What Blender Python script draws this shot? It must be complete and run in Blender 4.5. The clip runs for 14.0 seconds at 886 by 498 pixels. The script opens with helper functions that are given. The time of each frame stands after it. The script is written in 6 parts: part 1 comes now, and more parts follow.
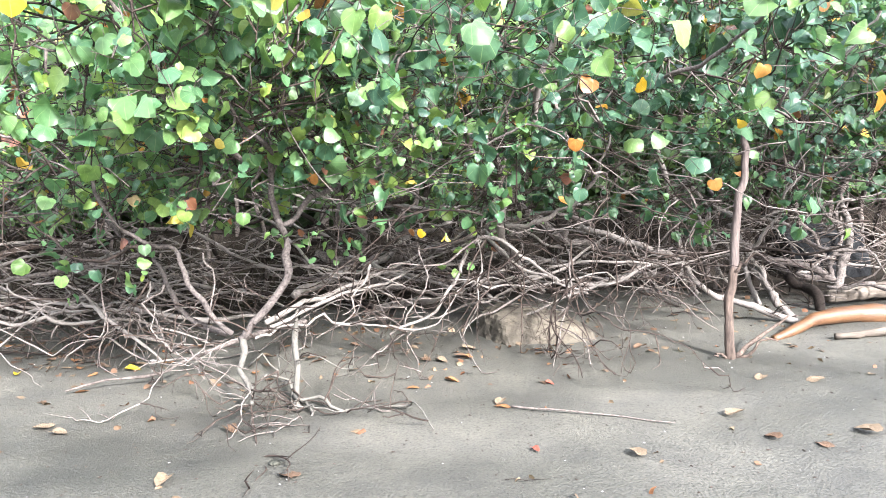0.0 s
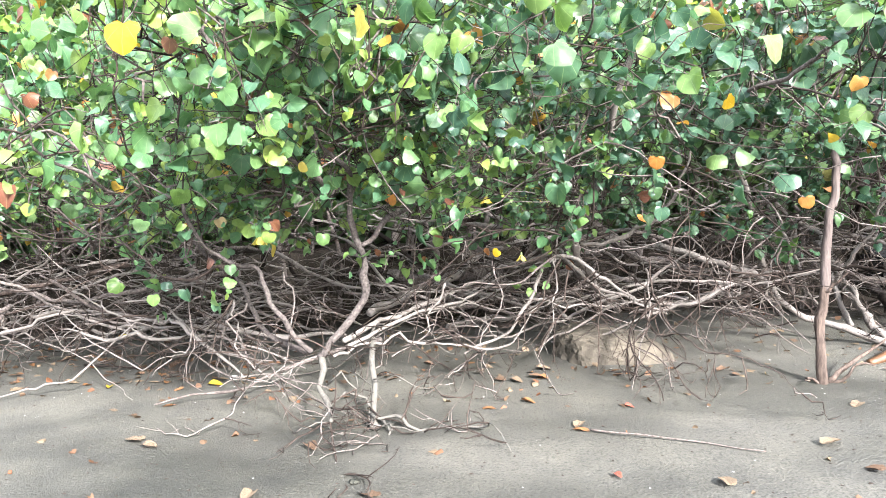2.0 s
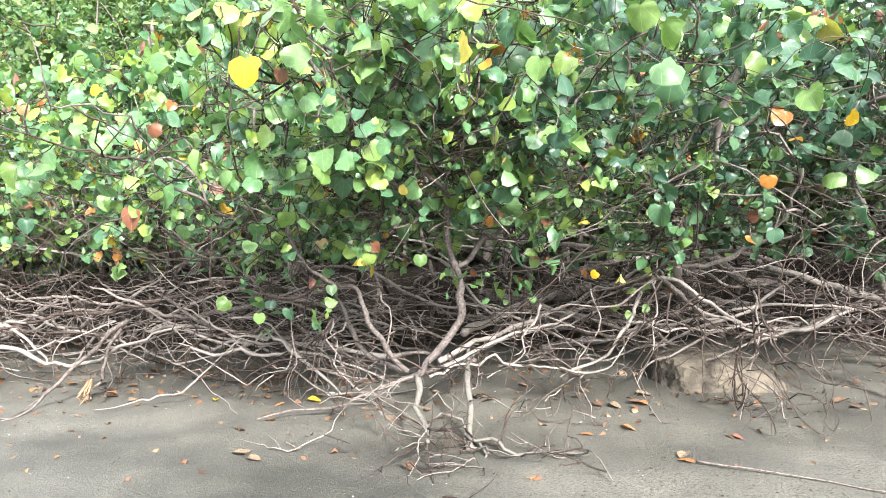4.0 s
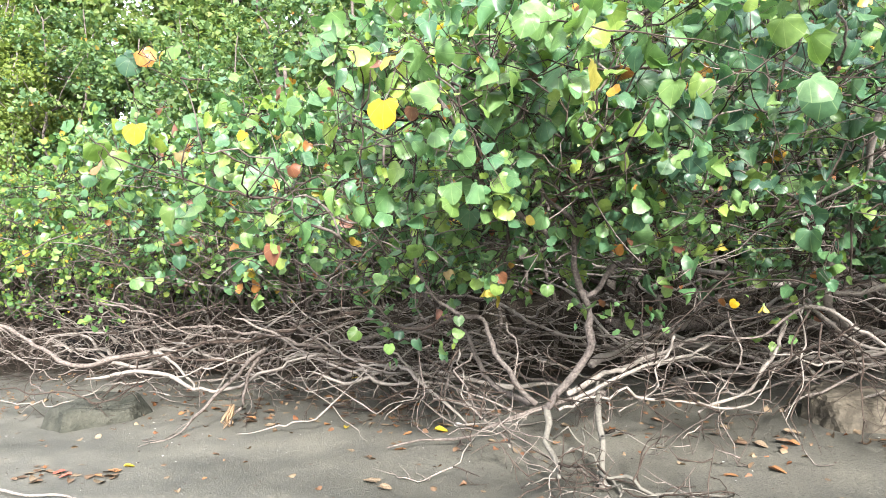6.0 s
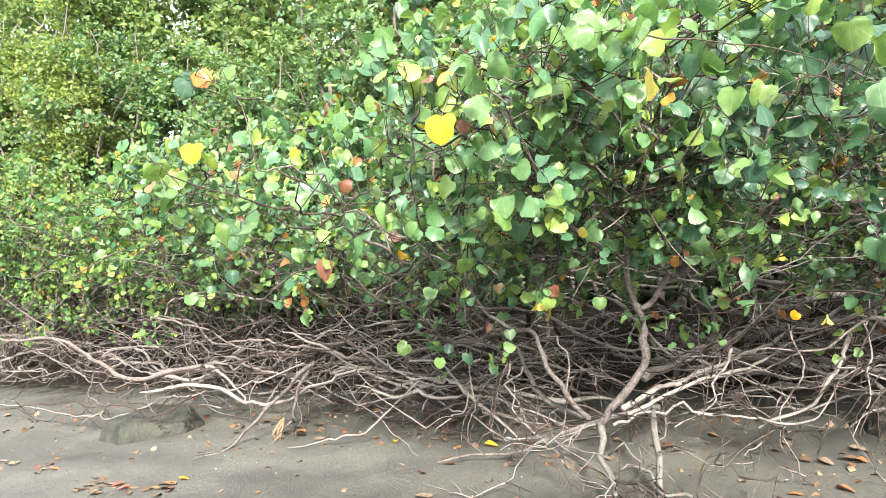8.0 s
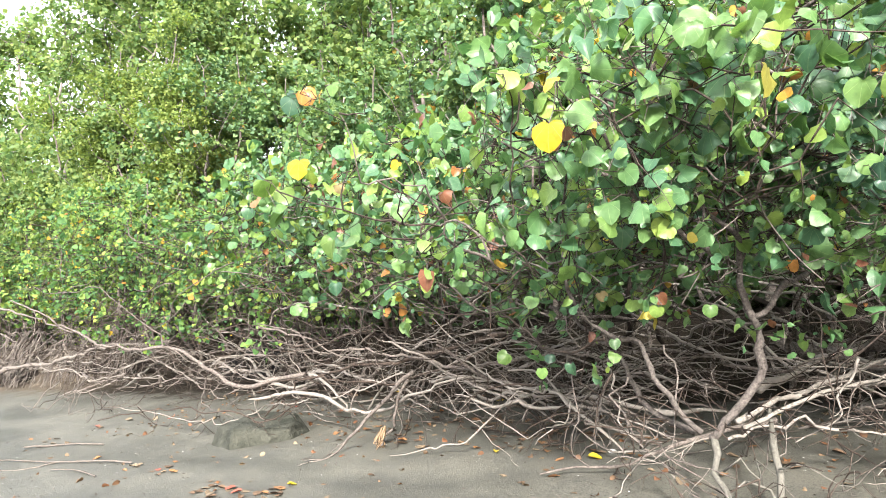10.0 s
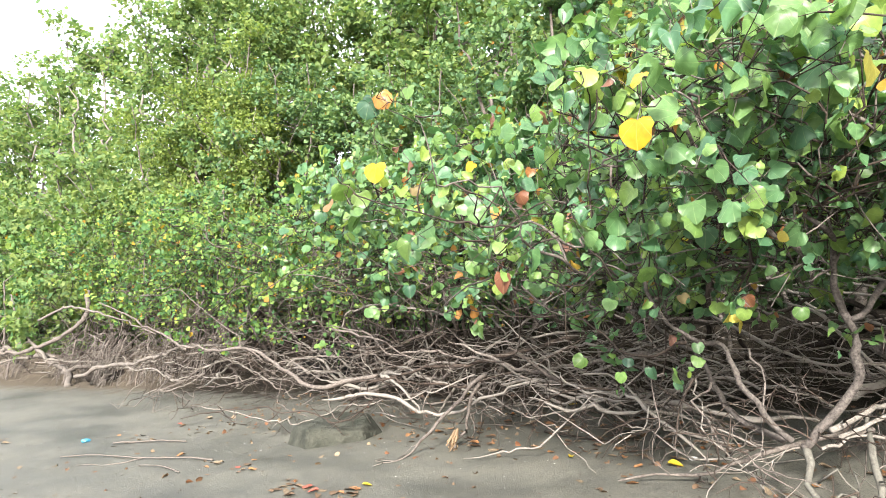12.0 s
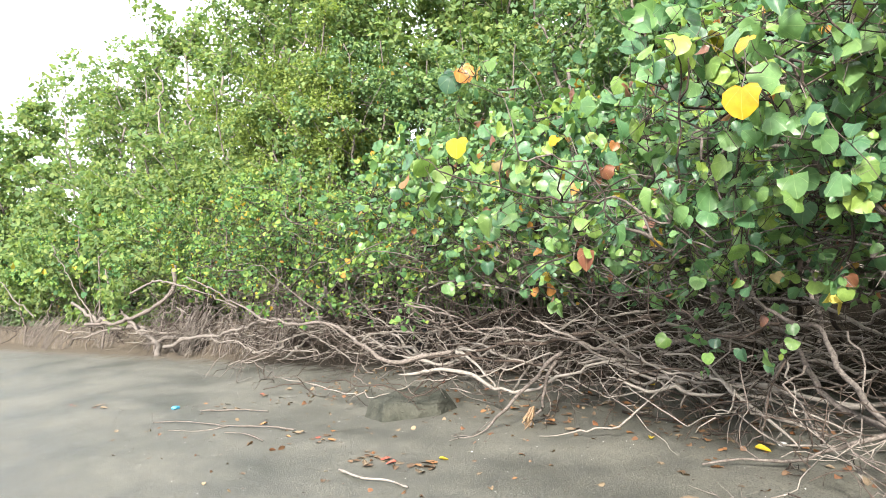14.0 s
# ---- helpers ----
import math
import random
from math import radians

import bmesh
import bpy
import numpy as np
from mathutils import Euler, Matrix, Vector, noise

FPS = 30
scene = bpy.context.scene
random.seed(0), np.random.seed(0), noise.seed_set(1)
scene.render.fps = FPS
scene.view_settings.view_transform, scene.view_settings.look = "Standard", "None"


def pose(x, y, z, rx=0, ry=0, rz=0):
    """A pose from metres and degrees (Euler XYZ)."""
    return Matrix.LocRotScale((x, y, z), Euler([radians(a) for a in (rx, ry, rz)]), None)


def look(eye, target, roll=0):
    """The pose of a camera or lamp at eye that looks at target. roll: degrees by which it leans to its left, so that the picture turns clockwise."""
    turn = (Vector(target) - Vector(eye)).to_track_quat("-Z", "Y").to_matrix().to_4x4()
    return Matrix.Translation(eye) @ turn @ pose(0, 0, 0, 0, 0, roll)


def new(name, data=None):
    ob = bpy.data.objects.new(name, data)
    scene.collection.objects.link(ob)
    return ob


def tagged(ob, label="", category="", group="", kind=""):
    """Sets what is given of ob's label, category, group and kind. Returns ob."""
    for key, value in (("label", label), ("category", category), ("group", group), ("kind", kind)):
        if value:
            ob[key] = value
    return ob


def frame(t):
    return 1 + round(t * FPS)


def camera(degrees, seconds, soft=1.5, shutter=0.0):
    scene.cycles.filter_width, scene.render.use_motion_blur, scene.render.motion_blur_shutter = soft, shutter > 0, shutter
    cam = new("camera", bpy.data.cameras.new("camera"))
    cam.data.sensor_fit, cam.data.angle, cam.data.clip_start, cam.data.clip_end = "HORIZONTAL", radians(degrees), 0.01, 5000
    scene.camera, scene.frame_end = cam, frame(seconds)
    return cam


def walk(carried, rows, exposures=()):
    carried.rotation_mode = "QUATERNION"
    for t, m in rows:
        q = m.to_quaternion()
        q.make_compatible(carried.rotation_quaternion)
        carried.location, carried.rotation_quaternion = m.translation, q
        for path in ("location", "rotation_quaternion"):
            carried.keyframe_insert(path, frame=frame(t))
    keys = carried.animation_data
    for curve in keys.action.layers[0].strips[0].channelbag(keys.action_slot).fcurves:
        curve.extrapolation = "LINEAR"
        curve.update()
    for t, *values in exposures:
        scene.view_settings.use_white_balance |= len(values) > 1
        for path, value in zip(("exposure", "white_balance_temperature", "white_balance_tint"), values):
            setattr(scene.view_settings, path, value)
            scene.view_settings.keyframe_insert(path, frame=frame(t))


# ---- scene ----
cam = camera(65.7, 14.0, soft=0.6)
# seconds, place in metres, yaw, pitch, roll in degrees
ROWS = [
    (0.0, 0.000, 0.000, 1.600, 0.00, -0.88, -0.21),
    (0.5, -0.018, 0.000, 1.607, 1.17, -0.71, -0.29),
    (1.0, -0.035, 0.000, 1.614, 2.04, -0.48, 0.17),
    (1.5, -0.052, 0.000, 1.621, 3.47, -0.19, -0.04),
    (2.0, -0.069, 0.000, 1.628, 5.46, 0.38, -0.12),
    (2.5, -0.086, 0.000, 1.635, 7.53, 0.66, 0.12),
    (2.7, -0.093, -0.000, 1.637, 8.32, 0.76, -0.01),
    (4.8, -0.160, -0.002, 1.663, 16.31, 2.67, 0.16),
    (5.0, -0.166, -0.003, 1.665, 17.56, 2.94, 0.42),
    (5.5, -0.181, -0.004, 1.671, 20.93, 3.76, 0.27),
    (6.0, -0.197, -0.005, 1.676, 22.40, 3.99, -0.08),
    (6.5, -0.212, -0.006, 1.680, 23.19, 4.22, 0.00),
    (7.0, -0.227, -0.007, 1.685, 23.57, 4.44, -0.13),
    (7.5, -0.242, -0.009, 1.689, 24.47, 4.68, -0.07),
    (8.0, -0.257, -0.010, 1.693, 25.84, 4.91, 0.32),
    (8.5, -0.272, -0.012, 1.696, 27.04, 5.02, 0.14),
    (9.0, -0.288, -0.014, 1.699, 29.33, 5.28, -0.02),
    (9.2, -0.294, -0.014, 1.701, 30.38, 5.34, 0.20),
    (11.3, -0.358, -0.024, 1.708, 36.83, 5.79, 0.65),
    (11.5, -0.364, -0.025, 1.709, 37.46, 5.76, 0.67),
    (12.0, -0.380, -0.028, 1.709, 38.88, 5.83, 0.62),
    (12.5, -0.395, -0.030, 1.709, 40.59, 5.88, 0.54),
    (13.0, -0.411, -0.033, 1.708, 41.60, 5.78, 0.52),
    (13.5, -0.427, -0.036, 1.707, 42.46, 5.08, -0.08),
    (14.0, -0.444, -0.040, 1.706, 44.70, 3.97, -0.03),
]
EXPOSURES = [(0.0, 3.17, 5850, 15), (2.5, 3.11, 5950, 14), (5.0, 2.83, 6150, 12), (9.0, 2.72, 6300, 11), (11.5, 2.56, 6350, 10), (14.0, 2.43, 6400, 9)]
walk(cam, [(t, pose(x, y, z, 90 + pitch, roll, yaw)) for t, x, y, z, yaw, pitch, roll in ROWS], EXPOSURES)

# ---- light: hazy sun high over the beach, bright sky ----
SUN_ELEVATION, SUN_FROM = 28.0, -150.0     # degrees up; degrees from +y (inland) towards -x
world = bpy.data.worlds.new("sky")
scene.world = world
world.use_nodes = True
wn, wl = world.node_tree.nodes, world.node_tree.links
wn.clear()
sky = wn.new("ShaderNodeTexSky")
sky.sky_type, sky.sun_disc = "NISHITA", False
sky.sun_elevation, sky.sun_rotation = radians(SUN_ELEVATION), radians(-SUN_FROM)
sky.air_density, sky.dust_density, sky.ozone_density = 1.0, 5.0, 1.0
haze = wn.new("ShaderNodeMix")
haze.data_type = "RGBA"
haze.inputs["Factor"].default_value = 0.65
haze.inputs["B"].default_value = (9.6, 9.9, 10.2, 1)
back = wn.new("ShaderNodeBackground")
back.inputs["Strength"].default_value = 0.112
wo = wn.new("ShaderNodeOutputWorld")
wl.new(sky.outputs[0], haze.inputs["A"])
wl.new(haze.outputs["Result"], back.inputs["Color"])
wl.new(back.outputs[0], wo.inputs[0])
sun_data = bpy.data.lights.new("sun", "SUN")
sun_data.energy, sun_data.angle, sun_data.color = 3.7, radians(6), (1.0, 0.95, 0.86)
sun = new("sun", sun_data)
a, e = radians(SUN_FROM), radians(SUN_ELEVATION)
sun.matrix_world = look((-8 * math.sin(a), 8 * math.cos(a), 14), (-8 * math.sin(a) + math.sin(a) * math.cos(e), 8 * math.cos(a) - math.cos(a) * math.cos(e), 14 - math.sin(e)))


# ---- materials ----
def shader(name):
    m = bpy.data.materials.new(name)
    m.use_nodes = True
    nt = m.node_tree
    b = nt.nodes["Principled BSDF"]
    return m, nt.nodes, nt.links, b


def noise_node(nodes, links, scale, detail=4.0, rough=0.55, where=None, stretch=None):
    n = nodes.new("ShaderNodeTexNoise")
    n.inputs["Scale"].default_value, n.inputs["Detail"].default_value, n.inputs["Roughness"].default_value = scale, detail, rough
    if where is not None:
        src = where
        if stretch:
            mp = nodes.new("ShaderNodeMapping")
            mp.inputs["Scale"].default_value = stretch
            links.new(where, mp.inputs["Vector"])
            src = mp.outputs[0]
        links.new(src, n.inputs["Vector"])
    return n.outputs["Fac"]


def ramp(nodes, links, fac, stops, mode="LINEAR"):
    r = nodes.new("ShaderNodeValToRGB")
    r.color_ramp.interpolation = mode
    els = r.color_ramp.elements
    while len(els) < len(stops):
        els.new(0.5)
    for el, (at, col) in zip(els, stops):
        el.position, el.color = at, (*col, 1)
    links.new(fac, r.inputs[0])
    return r.outputs[0]


def mix(nodes, links, fac, a, b, blend="MIX"):
    n = nodes.new("ShaderNodeMix")
    n.data_type, n.blend_type = "RGBA", blend
    for sock, v in (("Factor", fac), ("A", a), ("B", b)):
        if isinstance(v, bpy.types.NodeSocket):
            links.new(v, n.inputs[sock])
        elif sock == "Factor":
            n.inputs[sock].default_value = v
        else:
            n.inputs[sock].default_value = (*v, 1)
    return n.outputs["Result"]


def bump(nodes, links, b, heights):
    last = None
    for h, strength, dist in heights:
        n = nodes.new("ShaderNodeBump")
        n.inputs["Strength"].default_value, n.inputs["Distance"].default_value = strength, dist
        links.new(h, n.inputs["Height"])
        if last:
            links.new(last, n.inputs["Normal"])
        last = n.outputs[0]
    links.new(last, b.inputs["Normal"])


def world_place(nodes):
    return nodes.new("ShaderNodeNewGeometry").outputs["Position"]


def sand_material():
    m, n, l, b = shader("grey_beach_sand")
    p = world_place(n)
    big = noise_node(n, l, 0.75, 4, 0.5, p, (0.8, 1.7, 1.0))
    mid = noise_node(n, l, 3.2, 5, 0.6, p)
    fine = noise_node(n, l, 160.0, 3, 0.7, p)
    grit = noise_node(n, l, 78.0, 2, 0.6, p)
    pits = n.new("ShaderNodeTexVoronoi")
    pits.inputs["Scale"].default_value = 62.0
    l.new(p, pits.inputs["Vector"])
    pits = pits.outputs["Distance"]
    damp = ramp(n, l, big, [(0.30, (0.0, 0.0, 0.0)), (0.66, (1.0, 1.0, 1.0))])
    base = mix(n, l, damp, SAND_DAMP, SAND_DRY)
    tint = ramp(n, l, mid, [(0.3, (0.464, 0.464, 0.476)), (0.7, (0.638, 0.632, 0.615))])
    c = mix(n, l, 1.0, base, tint, "MULTIPLY")
    speck = ramp(n, l, fine, [(0.28, (0.36, 0.355, 0.345)), (0.5, (0.580, 0.580, 0.580)), (0.75, (0.70, 0.695, 0.685))])
    c = mix(n, l, 0.8, c, speck, "MULTIPLY")
    c = mix(n, l, 0.95, c, ramp(n, l, grit, [(0.34, (0.38, 0.38, 0.38)), (0.47, (0.92, 0.92, 0.92)), (0.7, (1.20, 1.20, 1.19))]), "MULTIPLY")
    # leaf litter and soil behind the edge of the bank, by its distance inland, dark with painted shade
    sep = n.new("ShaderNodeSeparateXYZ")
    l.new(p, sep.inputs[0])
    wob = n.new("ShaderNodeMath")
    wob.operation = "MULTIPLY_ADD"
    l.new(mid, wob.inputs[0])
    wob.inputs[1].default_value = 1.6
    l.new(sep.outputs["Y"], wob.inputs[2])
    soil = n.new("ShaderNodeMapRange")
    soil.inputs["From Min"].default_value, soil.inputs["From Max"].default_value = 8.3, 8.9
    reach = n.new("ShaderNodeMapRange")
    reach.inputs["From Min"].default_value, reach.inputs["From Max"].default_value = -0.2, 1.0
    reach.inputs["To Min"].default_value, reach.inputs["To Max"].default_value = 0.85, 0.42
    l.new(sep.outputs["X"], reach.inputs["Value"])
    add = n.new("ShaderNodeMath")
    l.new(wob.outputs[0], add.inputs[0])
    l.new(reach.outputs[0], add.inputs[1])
    # the dark litter and its painted shade reach further out among the driftwood
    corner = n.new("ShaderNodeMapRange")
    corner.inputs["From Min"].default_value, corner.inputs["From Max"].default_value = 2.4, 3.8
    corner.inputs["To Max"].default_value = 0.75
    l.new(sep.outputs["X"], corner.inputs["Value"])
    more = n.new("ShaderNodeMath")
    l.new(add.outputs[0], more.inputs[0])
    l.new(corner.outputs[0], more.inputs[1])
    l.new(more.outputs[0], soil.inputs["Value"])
    # soil kept near black: the shade beneath the branches is in this colour
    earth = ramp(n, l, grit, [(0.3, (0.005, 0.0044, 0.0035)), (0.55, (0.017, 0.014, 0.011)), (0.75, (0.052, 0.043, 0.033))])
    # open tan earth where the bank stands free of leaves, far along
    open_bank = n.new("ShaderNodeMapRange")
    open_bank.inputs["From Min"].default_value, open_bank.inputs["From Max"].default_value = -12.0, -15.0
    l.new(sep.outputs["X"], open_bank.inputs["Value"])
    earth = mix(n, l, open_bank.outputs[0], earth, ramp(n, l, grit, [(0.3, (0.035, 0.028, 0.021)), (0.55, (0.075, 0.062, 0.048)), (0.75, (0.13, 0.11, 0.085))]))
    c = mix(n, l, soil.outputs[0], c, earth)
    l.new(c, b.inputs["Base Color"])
    rough = ramp(n, l, big, [(0.35, (0.52, 0.52, 0.52)), (0.6, (0.74, 0.74, 0.74))])
    l.new(mix(n, l, soil.outputs[0], rough, (0.95, 0.95, 0.95)), b.inputs["Roughness"])
    l.new(mix(n, l, soil.outputs[0], (0.30, 0.30, 0.30), (0.04, 0.04, 0.04)), b.inputs["Specular IOR Level"])
    bump(n, l, b, [(mid, 0.5, 0.03), (pits, 0.32, 0.012), (grit, 0.60, 0.008), (fine, 0.9, 0.006)])
    return m


def bark_material(name, dark, light, pale=None):
    m, n, l, b = shader(name)
    p = world_place(n)
    grain = noise_node(n, l, 55.0, 5, 0.65, p)
    blotch = noise_node(n, l, 5.0, 4, 0.6, p)
    c = ramp(n, l, grain, [(0.3, dark), (0.68, light)])
    if pale:
        mask = ramp(n, l, blotch, [(0.42, (0, 0, 0)), (0.6, (1, 1, 1))])
        c = mix(n, l, mask, c, pale)
    oi = n.new("ShaderNodeNewGeometry").outputs["Random Per Island"]
    var = ramp(n, l, oi, [(0.0, (0.36, 0.35, 0.34)), (0.5, (0.57, 0.565, 0.555)), (1.0, (0.80, 0.79, 0.77))])
    c = mix(n, l, 1.0, c, var, "MULTIPLY")
    l.new(c, b.inputs["Base Color"])
    b.inputs["Roughness"].default_value = 0.9
    b.inputs["Specular IOR Level"].default_value = 0.12
    bump(n, l, b, [(blotch, 0.4, 0.01), (grain, 0.8, 0.005)])
    return m


def leaf_material(name, stops, single=False, through_light=0.46, gloss=0.40, veins=False, sheen=0.36):
    """Broad soft leaves: each takes its own green; light shines through them."""
    m, n, l, b = shader(name)
    if single:
        rnd = n.new("ShaderNodeObjectInfo").outputs["Random"]
    else:
        rnd = n.new("ShaderNodeNewGeometry").outputs["Random Per Island"]
    p = world_place(n)
    c = ramp(n, l, rnd, stops)
    vein = noise_node(n, l, 38.0, 3, 0.6, p)
    c = mix(n, l, 0.8, c, ramp(n, l, vein, [(0.3, (0.418, 0.441, 0.406)), (0.7, (0.684, 0.673, 0.638))]), "MULTIPLY")
    spots = noise_node(n, l, 14.0, 5, 0.7, p)
    c = mix(n, l, ramp(n, l, spots, [(0.68, (0, 0, 0)), (0.76, (0.406, 0.406, 0.406))]), c, (0.093, 0.058, 0.020))
    if veins:
        # ribs that fan out from the stalk, paler than the blade
        uv = n.new("ShaderNodeSeparateXYZ")
        l.new(n.new("ShaderNodeUVMap").outputs[0], uv.inputs[0])
        fan = uv.outputs["X"], uv.outputs["Y"]
        for kind, second in (("ARCTAN2", fan[1]), ("MULTIPLY", 4.6), ("SINE", None), ("ABSOLUTE", None)):
            k = n.new("ShaderNodeMath")
            k.operation = kind
            l.new(fan[0], k.inputs[0])
            if second is not None and not isinstance(second, float):
                l.new(second, k.inputs[1])
            elif second is not None:
                k.inputs[1].default_value = second
            fan = (k.outputs[0], None)
        rib = ramp(n, l, fan[0], [(0.0, (0.40, 0.40, 0.40)), (0.08, (0.15, 0.15, 0.15)), (0.15, (0.0, 0.0, 0.0))])
        c = mix(n, l, rib, c, mix(n, l, 0.5, c, (0.42, 0.48, 0.22)))
    l.new(c, b.inputs["Base Color"])
    b.inputs["Roughness"].default_value = gloss
    b.inputs["Specular IOR Level"].default_value = sheen
    t = n.new("ShaderNodeBsdfTranslucent")
    warm = mix(n, l, 1.0, c, (0.86, 0.90, 0.50), "MULTIPLY")
    l.new(warm, t.inputs["Color"])
    ms = n.new("ShaderNodeMixShader")
    ms.inputs[0].default_value = through_light
    l.new(b.outputs[0], ms.inputs[1])
    l.new(t.outputs[0], ms.inputs[2])
    l.new(ms.outputs[0], n["Material Output"].inputs[0])
    bump(n, l, b, [(vein, 0.35, 0.006)])
    return m


def plain_material(name, a, c2, scale=20.0, rough=0.8, depth=0.004, stretch=None):
    m, n, l, b = shader(name)
    tc = n.new("ShaderNodeTexCoord").outputs["Object"]
    f = noise_node(n, l, scale, 5, 0.65, tc, stretch)
    g = noise_node(n, l, scale * 6, 4, 0.6, tc, stretch)
    c = ramp(n, l, f, [(0.3, a), (0.7, c2)])
    c = mix(n, l, 0.7, c, ramp(n, l, g, [(0.3, (0.406, 0.406, 0.406)), (0.7, (0.696, 0.696, 0.696))]), "MULTIPLY")
    l.new(c, b.inputs["Base Color"])
    b.inputs["Roughness"].default_value = rough
    b.inputs["Specular IOR Level"].default_value = 0.15 if rough > 0.7 else 0.4
    bump(n, l, b, [(f, 0.6, depth * 3), (g, 0.6, depth)])
    return m


SAND_DAMP, SAND_DRY = (0.088, 0.088, 0.073), (0.196, 0.188, 0.155)
SAND = sand_material()
BARK = bark_material("grey_brown_bark", (0.040, 0.032, 0.028), (0.212, 0.184, 0.168))
BARK_PALE = bark_material("weathered_pale_bark", (0.066, 0.056, 0.050), (0.320, 0.292, 0.266), (0.225, 0.204, 0.186))
ROOT_BARK = bark_material("smooth_grey_root_bark", (0.050, 0.046, 0.040), (0.20, 0.190, 0.168), (0.125, 0.120, 0.105))
TRUNK_BARK = bark_material("grey_trunk_bark", (0.030, 0.026, 0.024), (0.155, 0.135, 0.125))
BARK_MID = bark_material("grey_dead_twig_bark", (0.055, 0.047, 0.042), (0.235, 0.208, 0.190))
TWIG = bark_material("dark_reddish_twig_bark", (0.013, 0.010, 0.008), (0.090, 0.069, 0.058))
# near black: carries the shade of the tangle's depths, serves dark sticks too
BARK_DARK = bark_material("dark_and_shaded_bark", (0.005, 0.0038, 0.003), (0.034, 0.026, 0.021))
GREENS = [(0.0, (0.27, 0.36, 0.070)), (0.10, (0.200, 0.310, 0.078)), (0.32, (0.142, 0.262, 0.090)), (0.68, (0.092, 0.205, 0.092)), (0.970, (0.064, 0.150, 0.082)),
          (0.973, (0.56, 0.41, 0.040)), (0.981, (0.45, 0.20, 0.05)), (0.990, (0.22, 0.09, 0.06))]
# bluer greens, darkened to put the right shrub's shade into the leaf colour
SHADED_GREENS = [(0.0, (0.16, 0.245, 0.066)), (0.06, (0.115, 0.20, 0.070)), (0.25, (0.082, 0.168, 0.080)), (0.65, (0.055, 0.128, 0.077)), (0.966, (0.038, 0.092, 0.062)),
               (0.970, (0.52, 0.37, 0.045)), (0.980, (0.40, 0.17, 0.05)), (0.992, (0.19, 0.08, 0.055))]
LEAF = leaf_material("hibiscus_leaf", GREENS, veins=True)
LEAF_ONE = leaf_material("hibiscus_leaf_single", GREENS, single=True, veins=True)
SHADED_LEAF = leaf_material("shaded_green_hibiscus_leaf", SHADED_GREENS, veins=True)
SHADED_LEAF_ONE = leaf_material("shaded_green_hibiscus_leaf_single", SHADED_GREENS, single=True, veins=True)
SMALL_LEAF = leaf_material("small_bush_leaf", [(0.0, (0.30, 0.38, 0.09)), (0.2, (0.20, 0.31, 0.08)), (0.55, (0.115, 0.22, 0.07)), (0.97, (0.06, 0.145, 0.07)), (0.98, (0.55, 0.42, 0.05)), (1.0, (0.30, 0.12, 0.05))], gloss=0.5, sheen=0.12)
FAR_LEAF = leaf_material("small_tree_leaf", [(0.0, (0.30, 0.365, 0.13)), (0.35, (0.235, 0.325, 0.12)), (0.7, (0.18, 0.28, 0.115)), (1.0, (0.13, 0.225, 0.10))], through_light=0.58, gloss=0.6, sheen=0.15)
BUSH_LEAF = leaf_material("blue_green_bush_leaf", [(0.0, (0.265, 0.355, 0.13)), (0.25, (0.205, 0.315, 0.13)), (0.6, (0.150, 0.260, 0.125)), (0.985, (0.110, 0.205, 0.11)), (0.99, (0.45, 0.31, 0.06)), (1.0, (0.36, 0.19, 0.06))], through_light=0.54, gloss=0.5, sheen=0.22)
FINE_LEAF = leaf_material("fine_yellow_green_leaf", [(0.0, (0.31, 0.375, 0.10)), (0.4, (0.26, 0.335, 0.095)), (0.8, (0.20, 0.285, 0.09)), (1.0, (0.15, 0.23, 0.085))], through_light=0.58, gloss=0.6, sheen=0.15)
# forest greens lightened, the haze of distance mixed into the leaf colour
HILL_LEAF = leaf_material("hazed_forest_leaf", [(0.0, (0.19, 0.27, 0.11)), (0.5, (0.125, 0.20, 0.09)), (1.0, (0.07, 0.13, 0.07))], through_light=0.5, gloss=0.62, sheen=0.1)
# greens darkened so the colour itself holds the shade under the trees
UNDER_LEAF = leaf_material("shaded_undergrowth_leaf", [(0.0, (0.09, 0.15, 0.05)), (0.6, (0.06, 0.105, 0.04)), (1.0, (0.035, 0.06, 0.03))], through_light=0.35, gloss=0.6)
HUNG = {"green": SHADED_LEAF_ONE, "lime": leaf_material("pale_green_leaf", [(0.0, (0.150, 0.248, 0.060)), (1.0, (0.108, 0.212, 0.070))], single=True, veins=True),
        "yellow": leaf_material("yellow_hanging_leaf", [(0.0, (0.52, 0.335, 0.010)), (1.0, (0.50, 0.28, 0.010))], single=True, veins=True),
        "orange": leaf_material("orange_hanging_leaf", [(0.0, (0.506, 0.260, 0.077)), (1.0, (0.444, 0.153, 0.022))], single=True, veins=True),
        "brown": leaf_material("brown_hanging_leaf", [(0.0, (0.230, 0.092, 0.054)), (1.0, (0.169, 0.077, 0.054))], single=True, veins=True),
        "tan": leaf_material("pale_dry_hanging_leaf", [(0.0, (0.40, 0.31, 0.16)), (1.0, (0.33, 0.25, 0.14))], single=True, veins=True)}
PETAL = leaf_material("yellow_petal", [(0.0, (0.72, 0.62, 0.16)), (1.0, (0.68, 0.55, 0.10))], through_light=0.5, gloss=0.6)
YELLOW_LEAF = plain_material("yellow_leaf_blade", (0.418, 0.290, 0.009), (0.464, 0.360, 0.017), 30, 0.5)
ORANGE_LEAF = plain_material("orange_leaf_blade", (0.22, 0.085, 0.026), (0.30, 0.15, 0.055), 30, 0.6)
